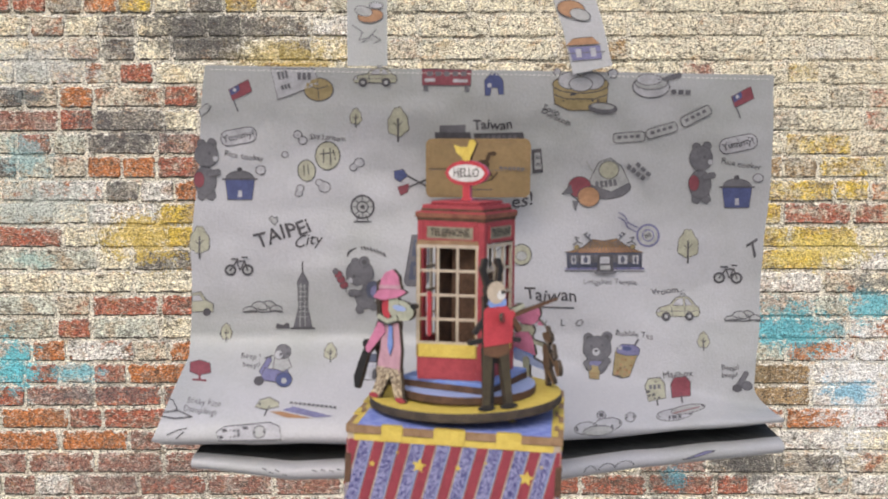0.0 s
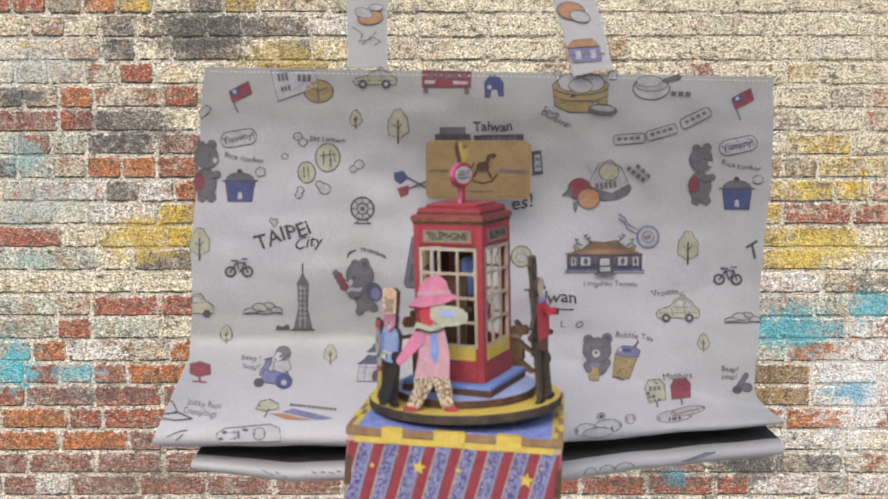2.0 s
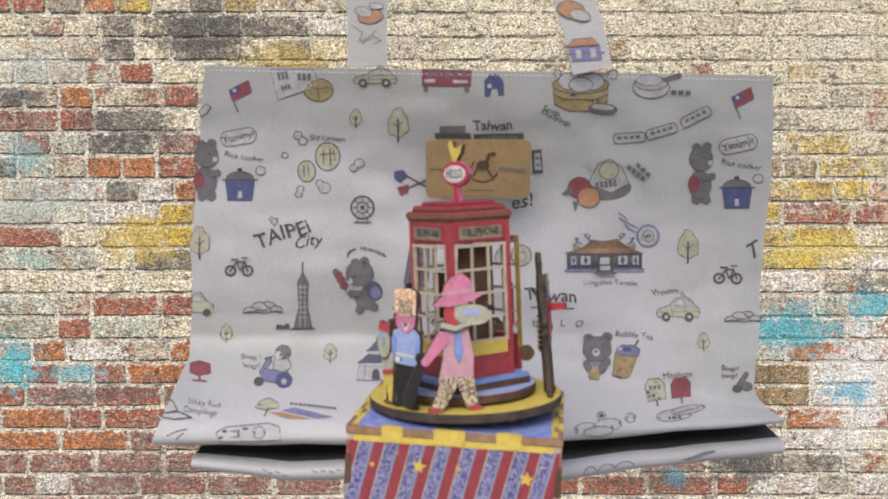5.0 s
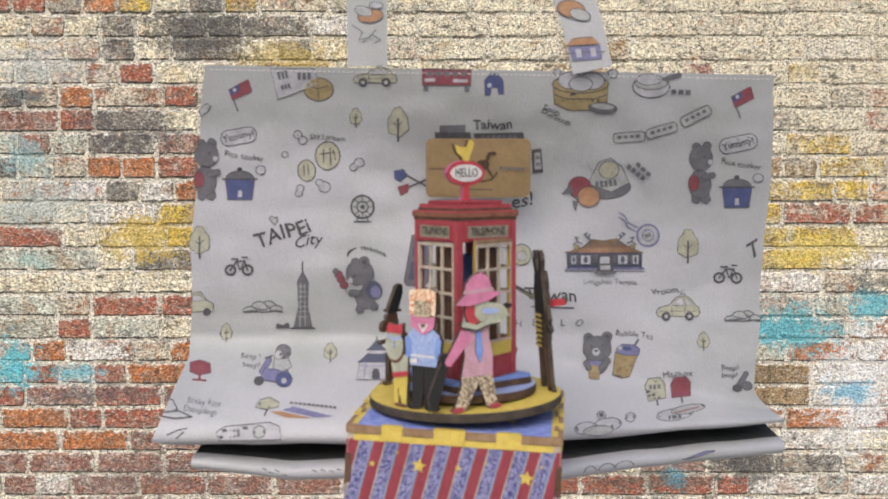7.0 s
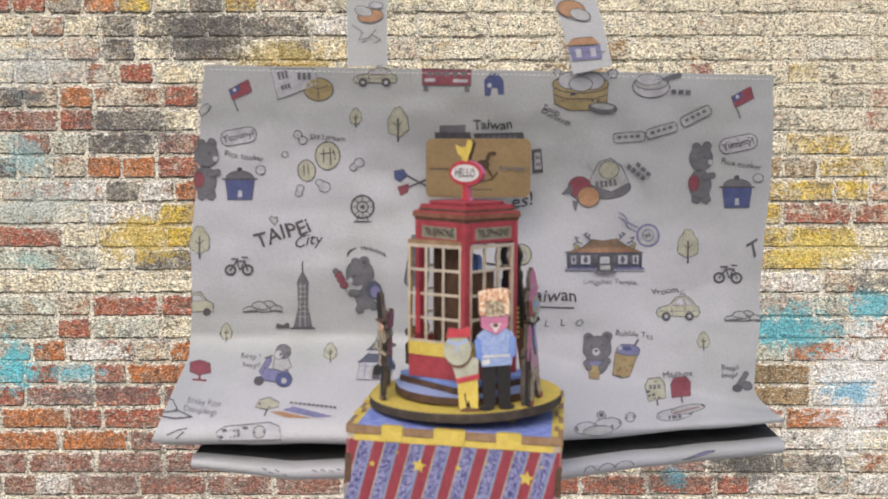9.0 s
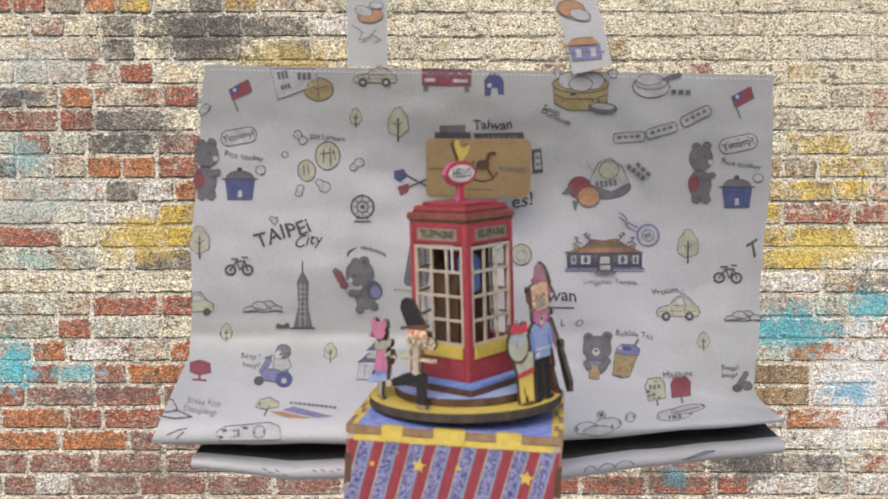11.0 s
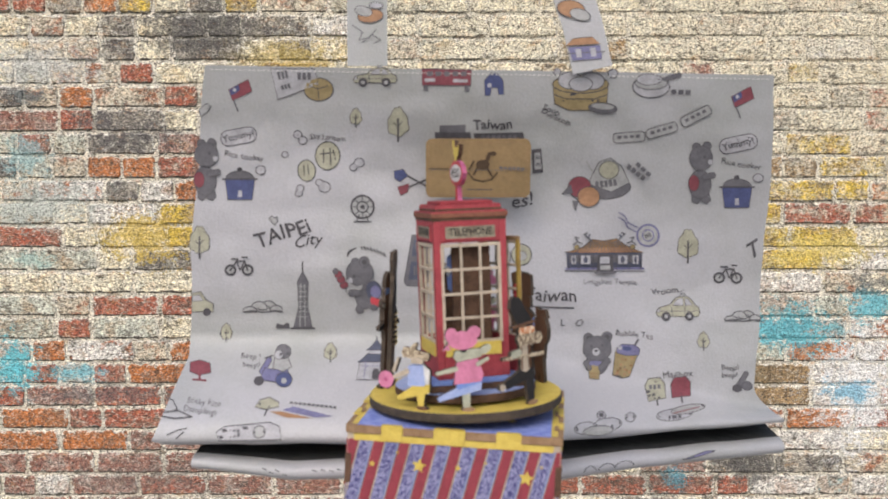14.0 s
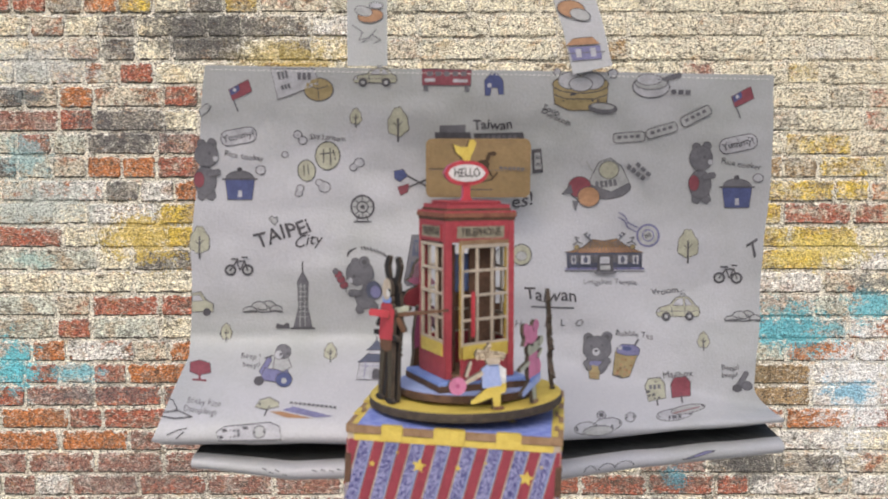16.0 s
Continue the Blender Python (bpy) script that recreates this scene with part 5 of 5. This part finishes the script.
def telephone_booth():
    b = thing("telephone_booth", spun(0), "red wooden toy telephone booth with cream window bars", "toy booth")
    part("round_step", lathe([(0.0370 / SLIM, 0.0008), (0.0376 / SLIM, 0.0014), (0.0376 / SLIM, 0.0046), (0.0374 / SLIM, 0.0052)], 72, mats=[1, 1, 1, 0]), [SKYBLUE, SCORCHED], b, "pale blue round step")
    part("square_step", box(0.0533, 0.0533, 0.0036, at=(0, 0, 0.0070), bevel=0.0003), SCORCHED, b, "burnt plywood edge of the step")
    part("step_top", outline(rounded(0, 0, 0.0530, 0.0530, 0.001), 0.0018, at=Matrix.Translation((0, 0, BASE - 0.0009)) @ Matrix.Rotation(radians(-90), 4, "X")), BLUE, b, "blue painted step top")
    b.scale = (SLIM, SLIM, 1)
    part("floor", box(W - 0.005, W - 0.005, 0.002, at=(0, 0, BASE + 0.001)), PLY, b)
    for x in (-1, 1):
        for y in (-1, 1):
            bm = box(0.0040, 0.0040, 0.0820, at=(x * (W / 2 - 0.002), y * (W / 2 - 0.002), BASE + 0.041), bevel=0.0004)
            part("corner_post", bm, RED, b)
    for k in range(4):
        booth_face(b, k, door=(k == 2))
    # brown inner boards behind two sides, and the shelf with its blue telephone
    part("inner_board", box(0.0014, 0.022, 0.066, at=(0.0125, 0.002, BASE + 0.036)), SCORCHED, b)
    part("inner_board", box(0.016, 0.0014, 0.064, at=(-0.005, 0.0115, BASE + 0.035)), SCORCHED, b)
    part("inner_board", box(0.0014, 0.016, 0.050, at=(-0.0135, 0.0, BASE + 0.030)), SCORCHED, b)
    phone = part("telephone", box(0.0150, 0.006, 0.0200, at=(0.001, -0.004, BASE + 0.0530), bevel=0.0012), BLUE, b, "blue wall telephone")
    part("handset", box(0.0030, 0.0036, 0.0150, at=(0.0105, -0.0065, BASE + 0.0550), bevel=0.0010), BLACK, phone)
    part("dial", lathe([(0.0026, 0.0), (0.0026, 0.0008)], 20, at=Matrix.Translation((-0.001, -0.0071, BASE + 0.054)) @ Matrix.Rotation(radians(90), 4, "X")), WHITE, phone)
    eave = part("eave", box(0.0428, 0.0428, 0.0032, at=(0, 0, BASE + 0.0850), bevel=0.0005), RED, b)
    part("cornice", box(0.0418, 0.0418, 0.0024, at=(0, 0, BASE + 0.0826), bevel=0.0004), SCORCHED, b, "burnt plywood cornice")
    part("eave_edge", box(0.0432, 0.0432, 0.0028, at=(0, 0, BASE + 0.0846), bevel=0.0003), EAVE, eave, "stained plywood eave edge")
    part("roof_tier", box(0.0376, 0.0376, 0.0034, at=(0, 0, BASE + 0.0882), bevel=0.0006), RED, b)
    part("roof_tier", box(0.0380, 0.0380, 0.0014, at=(0, 0, BASE + 0.0872)), SCORCHED, b)
    part("roof_cap", box(0.0306, 0.0306, 0.0018, at=(0, 0, BASE + 0.0907), bevel=0.0006), RED, b)
    # the HELLO board on its post, lettered on both faces, with a bird on top
    z = BASE + 0.1060
    part("sign_post", outline([(-0.0036, BASE + 0.0916), (0.0036, BASE + 0.0916), (0.0022, BASE + 0.0936), (0.0022, BASE + 0.1005), (-0.0022, BASE + 0.1005), (-0.0022, BASE + 0.0936)], 0.0026, edge=1), [RED_BRIGHT, MAGENTA], b)
    pts = [(0.0136, 0.0)] + ellipse(0, 0, 0.0131, 0.0067, 15, 0, 16, 164) + [(-0.0136, 0.0)] + ellipse(0, 0, 0.0131, 0.0067, 15, 0, 196, 344)
    board = part("sign_board", outline([(x, z + q) for x, q in pts], 0.0026, edge=1), [RED_BRIGHT, MAGENTA], b, "red board that says hello")
    for side in (0, 180):
        m = Matrix.Rotation(radians(side), 4, "Z")
        part("white_field", outline([(x * 0.83, z + q * 0.68) for x, q in pts], 0.0003, at=Matrix.Translation((0, -0.0015, 0))), WHITE, board, at=m)
        bm = lettering("HELLO", 0.0066, weight=0.00006)
        xs = [v.co.x for v in bm.verts]
        bmesh.ops.scale(bm, verts=bm.verts, vec=(0.0158 / (max(xs) - min(xs)), 1, 1))
        bmesh.ops.transform(bm, verts=bm.verts, matrix=Matrix.Translation((0, -0.0018, z)) @ Matrix.Rotation(radians(90), 4, "X"))
        part("hello_lettering", bm, BLACK, board, at=m)
    bird = bmesh.new()
    outline([(-0.0058, 0.0156), (-0.0042, 0.0176), (-0.0016, 0.0172), (-0.0004, 0.0138), (0.0034, 0.0136), (0.0082, 0.0150), (0.0064, 0.0106), (0.0030, 0.0082), (0.0020, 0.0062), (-0.0018, 0.0062), (-0.0026, 0.0088), (-0.0042, 0.0118)], 0.0026, bird, at=Matrix.Translation((0, 0, z)), edge=1)
    part("bird", bird, [YELLOW, SCORCHED], b, "yellow wooden bird")
    return b


booth = telephone_booth()


# ---- the plywood figures on the turntable ----
class Figure:
    """A flat figure of layered plywood, in millimetres over its foot; it looks out from the turntable."""

    def __init__(self, name, label, angle, radius=0.0462, category="toy figure", turn=0.0):
        self.name, self.label, self.angle, self.radius, self.category, self.turn = name, label, angle, radius, category, turn
        self.bm, self.mats, self.level = bmesh.new(), [DARK_EDGE], 0

    def slot(self, m):
        if m not in self.mats:
            self.mats.append(m)
        return self.mats.index(m)

    def poly(self, face, *pts, back=None, swing=None, thick=2.2):
        self.level += 1
        at = Matrix.Translation((0, -0.00014 * self.level, 0))
        if swing:
            x, z, deg = swing
            at = Matrix.Translation((x / 1000, -0.002, 0)) @ Matrix.Rotation(radians(deg), 4, "Z") @ Matrix.Translation((-x / 1000, 0, 0))
        outline([(x / 1000, z / 1000) for x, z in pts], thick / 1000, self.bm, at, self.slot(face), 0, self.slot(back or face))
        return self

    def oval(self, face, x, z, rx, rz, turn=0.0, back=None):
        return self.poly(face, *ellipse(x, z, rx, rz, 16, turn), back=back)

    def limb(self, face, x0, z0, x1, z1, w0, w1=None, back=None, swing=None, thick=2.2):
        w1 = w0 if w1 is None else w1
        d = Vector((x1 - x0, z1 - z0)).normalized()
        pts = [(x0 - d.y * w0 / 2, z0 + d.x * w0 / 2), (x0 - d.x * w0 / 4, z0 - d.y * w0 / 4), (x0 + d.y * w0 / 2, z0 - d.x * w0 / 2),
               (x1 + d.y * w1 / 2, z1 - d.x * w1 / 2), (x1 + d.x * w1 / 4, z1 + d.y * w1 / 4), (x1 - d.y * w1 / 2, z1 + d.x * w1 / 2)]
        return self.poly(face, *pts, back=back, swing=swing, thick=thick)

    def done(self):
        ob = new(self.name, mesh_of(self.name, self.bm, self.mats))
        low = min(v.co.z for v in ob.data.vertices)
        ob.data.transform(Matrix.Translation((0, 0, -low)))
        tagged(ob, self.label, self.category, "plywood figures on the turntable")
        FIGURES.append((ob, self.angle, self.radius, self.turn))
        return ob


FIGURES = []


def figures():
    f = Figure("crocodile_figure", "flat plywood crocodile in a pink hat and coat with umbrella", 2, 0.0438, turn=20)
    f.limb(PATTERN, -2, 17, -9.5, 2, 9, 6.5, BROWN).limb(PATTERN, 4.5, 17, 8.2, 2, 9, 6, BROWN)
    f.oval(RED, -11, 1.3, 3.6, 1.4).oval(RED, 9.5, 1.3, 3.6, 1.4)
    f.poly(PALE_PINK, (-7, 40), (7, 41), (9.5, 27), (8.8, 14.5), (-9, 15), (-6, 28), back=MAGENTA).poly(PATTERN, (-8.5, 17), (8.6, 17), (8.4, 13.5), (-8.5, 13.5), back=BROWN)
    f.poly(BLACK, (-18, 27), (-15.5, 23), (-20, 10), (-23, 3), (-26, 3.5), (-27, 9), (-21, 22)).oval(BLACK, -17.5, 27.5, 2.6, 2.6)
    f.limb(PINK, -5, 38, -16, 24.5, 7.5, 4, PALE_PINK).poly(BLUE, (0.5, 39.5), (3, 39), (3.8, 29), (1.8, 23.5), (-0.4, 29), back=MAGENTA)
    f.oval(RED_BRIGHT, -1.0, 49, 4.2, 6.6, back=CREAM).oval(SAGE, 9.4, 47.6, 9.6, 5.2, -4, RED).oval(SAGE, 4.2, 50.8, 4.2, 4, back=RED).oval(SKYBLUE, 8.6, 48.8, 5.0, 1.5, -4, RED).oval(BLACK, 18.8, 50.6, 2.0, 1.4)
    f.limb(SAGE, -7, 43.4, 0, 41, 3).limb(SAGE, 0.5, 41, 7, 43.6, 3).limb(INK, -6.5, 41.6, 0, 39.6, 0.7).limb(INK, 0.5, 39.6, 6.5, 41.8, 0.7)
    f.poly(PINK, (-11, 53), (-6, 57.5), (11, 58.6), (14.5, 57.2), (8, 54.2), (-3, 52), back=PINK).poly(PINK, (-6, 57), (-5, 62.5), (-1.5, 66.5), (4, 68.4), (8.4, 65), (10, 58), back=PALE_PINK).limb(PALE_PINK, -6, 58.8, 10, 59.6, 2, back=PINK)
    f.done()

    f = Figure("soldier_figure", "flat plywood soldier in a red coat with a rifle", 86, turn=2)
    f.limb(TROUSER, -6.2, 3, -4.2, 31, 3.2, 5.6, BROWN).limb(TROUSER, 6.2, 3, 4.2, 31, 3.2, 5.6, BROWN).oval(BLACK, -6, 1.6, 4.2, 1.5).oval(BLACK, 6, 1.6, 4.6, 1.5)
    f.poly(BROWN, (-7, 33), (7.6, 33), (7, 28), (0.4, 26), (-6.6, 28)).limb(BLACK, -14, 34.5, -3, 35.5, 2.6).limb(BLACK, -11, 39, -5, 46, 2.6).limb(BLACK, 7, 35, 13, 34, 2.6)
    f.poly(RED_BRIGHT, (-6, 50), (-3, 52), (7, 51.5), (9.5, 44), (8.5, 33), (-7, 32), back=BROWN).limb(RED_BRIGHT, -3, 48.5, 10, 47, 5, 4, back=BROWN)
    f.limb(BLUE, -3, 53, 5.6, 53.4, 3.6).oval(CREAM, 1, 58.4, 5, 5.6, back=BROWN).oval(WHITE, 3.5, 57, 2.4, 2.2, back=BROWN).oval(BLACK, 4.5, 58.4, 1.2, 0.9)
    f.limb(BROWN, 3, 45, 43, 52, 2.8, 1.3, back=SAGE, swing=(4, 46, 20), thick=1.6).limb(SAGE, 9, 48.4, 18, 50.6, 2.6, swing=(4, 46, 20)).limb(RED_BRIGHT, 4, 46, -6, 46.8, 4, 3.6, swing=(4, 46, 62), thick=1.6).limb(BROWN, 10, 45.6, 15, 38.5, 3.4, swing=(4, 46, 20), thick=1.6)
    f.done()

    f = Figure("hare_figure", "tall black plywood hare with long ears and yellow stripes", 87.5, 0.0430, turn=14)
    for k in range(7):
        f.poly(BLACK, (-4.6, 25 + 2.7 * k), (4.6, 25 + 2.7 * k), (4.6, 26.4 + 2.7 * k), (-4.6, 26.4 + 2.7 * k), back=YELLOW, thick=3.8)
    f.limb(BLACK, -5, 2, -3.4, 30, 2.8, 4.6, BROWN).limb(BLACK, 5, 2, 3.4, 30, 2.8, 4.6, BROWN).poly(BLACK, (-6, 58), (6, 58), (7.5, 42), (5.5, 24), (-5.5, 24), (-7, 42), back=BLACK)
    f.oval(BLACK, 0, 60, 5.4, 5.6, back=BLACK).limb(BLACK, -3.0, 62, -5.4, 72, 2.8, 3.6, BLACK).limb(BLACK, -5.4, 71, -3.6, 76, 3.4, 3.0, BLACK).limb(BLACK, 3.0, 62, 5.2, 72, 2.8, 3.6, BLACK).limb(BLACK, 5.2, 71, 3.4, 75.6, 3.4, 3.0, BLACK)
    f.done()

    f = Figure("lion_figure", "flat plywood lion with patterned mane and blue jacket", -32, turn=-4)
    f.limb(BLACK, -3.6, -0.5, -3.5, 20, 5.4, 7.2, BROWN).limb(BLACK, 4, -0.5, 4, 20, 5.4, 7.2, BROWN).oval(BLACK, -5.6, -1.2, 4, 1.4).oval(BLACK, 5, -1.2, 4, 1.4)
    f.poly(DENIM, (-9.4, 35), (-5, 38.5), (5, 38.5), (9.6, 35), (9, 27), (8, 19.5), (-7.6, 19.5), (-8.6, 27), back=BROWN).limb(BLUE, -9, 33, -8.4, 24, 3.4).limb(BLUE, 9, 33, 8.4, 24, 3.4).limb(WHITE, -6.8, 24.5, 7, 24.5, 1).limb(WHITE, -7, 21.6, -3.5, 22, 2.4)
    f.poly(PINK, (-7.4, 44.5), (7, 44.5), (6.6, 39), (0.4, 35), (-7, 39), back=BROWN).poly(WHITE, (-3, 40.5), (3.2, 40.5), (0.2, 36), back=BROWN).oval(BROWN, 0.2, 39.6, 1.5, 0.9)
    f.poly(RUSTY_PATTERN, (-8, 45), (7.4, 45), (7.8, 56.6), (4, 58), (-4, 57.8), (-8.2, 56.6), back=BROWN).poly(PATTERN, (-5, 44), (4.8, 44), (4.6, 52), (-4.8, 52), back=BROWN)
    f.done()

    f = Figure("owl_figure", "round-faced plywood owl in a red cap and yellow trousers", -50)
    f.poly(YELLOW, (-5, 15), (5.2, 17), (5, 1), (1.6, 1), (0.4, 6), (-1.2, 1), (-4.4, 1), back=BROWN).limb(BLACK, -1.5, 9, -0.5, 2, 0.6).oval(BROWN, 1, 1, 5, 1)
    f.poly(SAGE, (-8.6, 27), (5.6, 27), (5.4, 17), (-5, 15), back=BROWN).limb(RED_BRIGHT, -5, 15.5, 5.4, 17.6, 2.6, back=BROWN)
    f.oval(BROWN, -4.2, 29.8, 7, 8.2).oval(SAGE, -4.6, 31, 6.8, 7.9, back=BROWN).limb(SKYBLUE, -9.2, 35.2, -4.8, 33.6, 1.4).limb(SKYBLUE, -4.6, 33.6, 0.2, 35.4, 1.4).limb(SKYBLUE, -4.7, 33.6, -4.7, 29.5, 0.9)
    f.poly(RED_BRIGHT, (-10.4, 37), (-9, 42), (-3, 41), (1.8, 42.4), (2, 37), back=BROWN)
    f.done()

    f = Figure("guard_figure", "kneeling plywood guard in a tall black fur hat", -122.5)
    f.limb(BLACK, 2.6, 3, 2.6, 18, 4.6, 6, BROWN).limb(BLACK, 2, 17, -14, 12, 7, 4.2, BROWN).oval(CREAM, -16.8, 11.4, 2, 1.8).oval(PLY, 3.4, 1.2, 3.4, 1.3)
    f.limb(CREAM, -0.6, 18.5, -0.4, 30, 6.4, 7, BROWN).limb(BROWN, -2.8, 19, -3, 30, 1.1).limb(BROWN, 2, 19, 2.2, 30, 1.1).limb(PATTERN, -16, 25.4, 12.5, 25, 1.9, back=BROWN).limb(SAGE, -10, 26.6, -4, 27.4, 3.6, back=BROWN)
    f.limb(PATTERN, -4, 34, 10.5, 33.4, 8, 5.6, BROWN).limb(RUSTY_PATTERN, -4, 38, 6, 38, 3.4, back=BROWN)
    f.poly(BLACK, (-9.8, 50), (-9, 54.2), (-6.4, 55.6), (-2.6, 54.6), (0.2, 50), (4.2, 44), (4.6, 40.4), (-4.6, 39.8), (-6.8, 44)).limb(BROWN, -9, 40.2, 6.6, 42, 1.5)
    f.done()

    f = Figure("cow_figure", "dancing plywood cow in a pink dress and bonnet", -164, turn=14)
    f.limb(SAGE, 0.4, 2, 0.2, 12, 3.6, 4.6).oval(PLY, 1.2, 1, 3.4, 1.1).limb(SKYBLUE, -13.6, 7, 7, 13.6, 2.6, 6.4).limb(BLUE, -4, 12.6, 8, 15.8, 3.4)
    f.poly(PINK, (-4.4, 24), (-2, 27), (6.6, 26.4), (9.4, 18), (8, 14.6), (-6, 13.8)).limb(SAGE, -4, 21.6, -14.6, 19.6, 2.4, 1.8).limb(SAGE, 6, 23, 12, 26, 2.2, 1.6)
    f.limb(SAGE, -4.4, 27.6, 8, 29, 5.6, 4.4).oval(BLACK, -0.6, 30.4, 1.6, 1).oval(SAGE, 10.4, 30.4, 3.4, 2, 30)
    f.oval(PINK, -1, 35.4, 7.6, 4.6).oval(PINK, -6.6, 38.2, 3.2, 3.6).oval(PINK, 4.8, 39.2, 3.6, 3.0, 20).poly(PINK, (-8.6, 34), (-11.5, 31), (-7, 31))
    f.done()

    f = Figure("goose_figure", "plywood goose in a yellow skirt with a pink flower", -193)
    f.limb(YELLOW, 0.6, 2, 0.6, 10, 3.6, 5, PLY).oval(BROWN, 1.4, 0.9, 3.2, 1).limb(YELLOW, -12.6, 4.6, 4, 12.4, 2.2, 8, PLY)
    f.poly(SKYBLUE, (-7, 21), (-3, 23.4), (2, 23), (4.6, 17), (3, 12), (-6.8, 11.4), back=PLY).poly(WHITE, (2, 23), (6, 20), (5.6, 13), (3.4, 13), back=PLY)
    f.limb(CREAM, -6.6, 19, -16, 14.6, 2.6, 2, PLY).oval(PINK, -19.6, 13.6, 4.6, 4.4, back=PLY).oval(MAGENTA, -19.6, 13.6, 1.1, 1.1).limb(CREAM, -15, 18, -12.4, 25, 1.8, 1.4)
    f.limb(PATTERN, -9, 28.4, 5, 26.6, 5.4, 4, PLY).limb(PATTERN, -4, 30, -2, 33, 3, 1.6, PLY).limb(CREAM, -4, 24.6, 2, 24.4, 3)
    f.done()


figures()
brickwork()


def turntable_angle(t):
    """Degrees: the turntable turns, all but halts from the fourth to the seventh second, and turns on."""
    times = [-0.5, 0.0, 0.5, 1.0, 1.5, 2.0, 2.5, 2.8, 3.0, 3.5, 6.2, 6.4, 6.6, 7.0, 7.5, 8.0, 8.5, 9.0, 9.2, 11.3, 12.0, 12.5, 13.0, 13.5, 14.0, 14.5, 15.0, 15.5, 16.0, 16.5]
    angles = [-79.0, -67.0, -55.5, -44.5, -34.5, -25.5, -16.5, -11.0, -9.6, -9.3, -8.8, -7.2, -4.0, 4.2, 16.5, 28.0, 40.0, 50.5, 54.5, 96.0, 112.5, 125.5, 137.5, 151.0, 163.0, 175.3, 187.0, 199.5, 210.4, 222.0]
    return sum(float(np.interp(t + d, times, angles)) for d in (-0.12, -0.06, 0.0, 0.06, 0.12)) / 5


def tremble(t):
    """How far the rail and the stand have sunk in a short shaking, in units of a third of a millimetre."""
    times = [1.6, 1.8, 2.0, 2.2, 2.4, 2.5, 2.6, 2.8, 3.0, 3.2, 3.4, 3.6, 3.8, 4.0, 4.2, 4.5, 4.8, 5.2, 5.6]
    drops = [0.0, 5.5, 3.2, 5.5, 2.8, 1.8, 4.5, 4.0, 8.0, 7.5, 2.0, 1.2, 8.0, 6.0, 1.5, 3.0, 1.0, 1.5, 0.0]
    return float(np.interp(t, times, drops))


def booth_angle(t):
    """Degrees: a slightly uneven clockwork."""
    return -42.1 * (t - 3.62) + float(np.interp(t, [0, 0.6, 2.7, 4.1, 5.5, 7.5, 9.5, 12, 16], [0, -2, -3.5, 2.5, 0, -2.5, 0, 0.5, 3]))


def motions():
    """The turntable and its figures turn one way with a halt; the booth turns steadily the other way; all trembles for a moment."""
    steps = [k * 0.1 for k in range(161)]
    sunk = lambda t, m: pose(0, 0, -0.000285 * tremble(t)) @ m
    far = lambda t, m: pose(0, 0, -0.000359 * tremble(t)) @ m
    for ob in (tote, rail):
        rest = pose(0.03, 0.684, 0) if ob is rail else Matrix()
        walk(ob, [(t, far(t, rest)) for t in steps])
    for ob, rest in ((stand, pose(0.0107, 0.571, 0, 0, 0, -6.5)), (chest, BOX_AT)):
        walk(ob, [(t, sunk(t, rest)) for t in steps])
    walk(booth, [(t, sunk(t, spun(booth_angle(t)) @ pose(0, 0, 0, 0.54, -1.45))) for t in steps])
    walk(turntable, [(t, sunk(t, spun(turntable_angle(t)))) for t in steps])
    for ob, angle, radius, turn in FIGURES:
        walk(ob, [(t, sunk(t, spun(turntable_angle(t) + angle, 0, -radius, 0.0, turn, 4.0))) for t in steps])


motions()
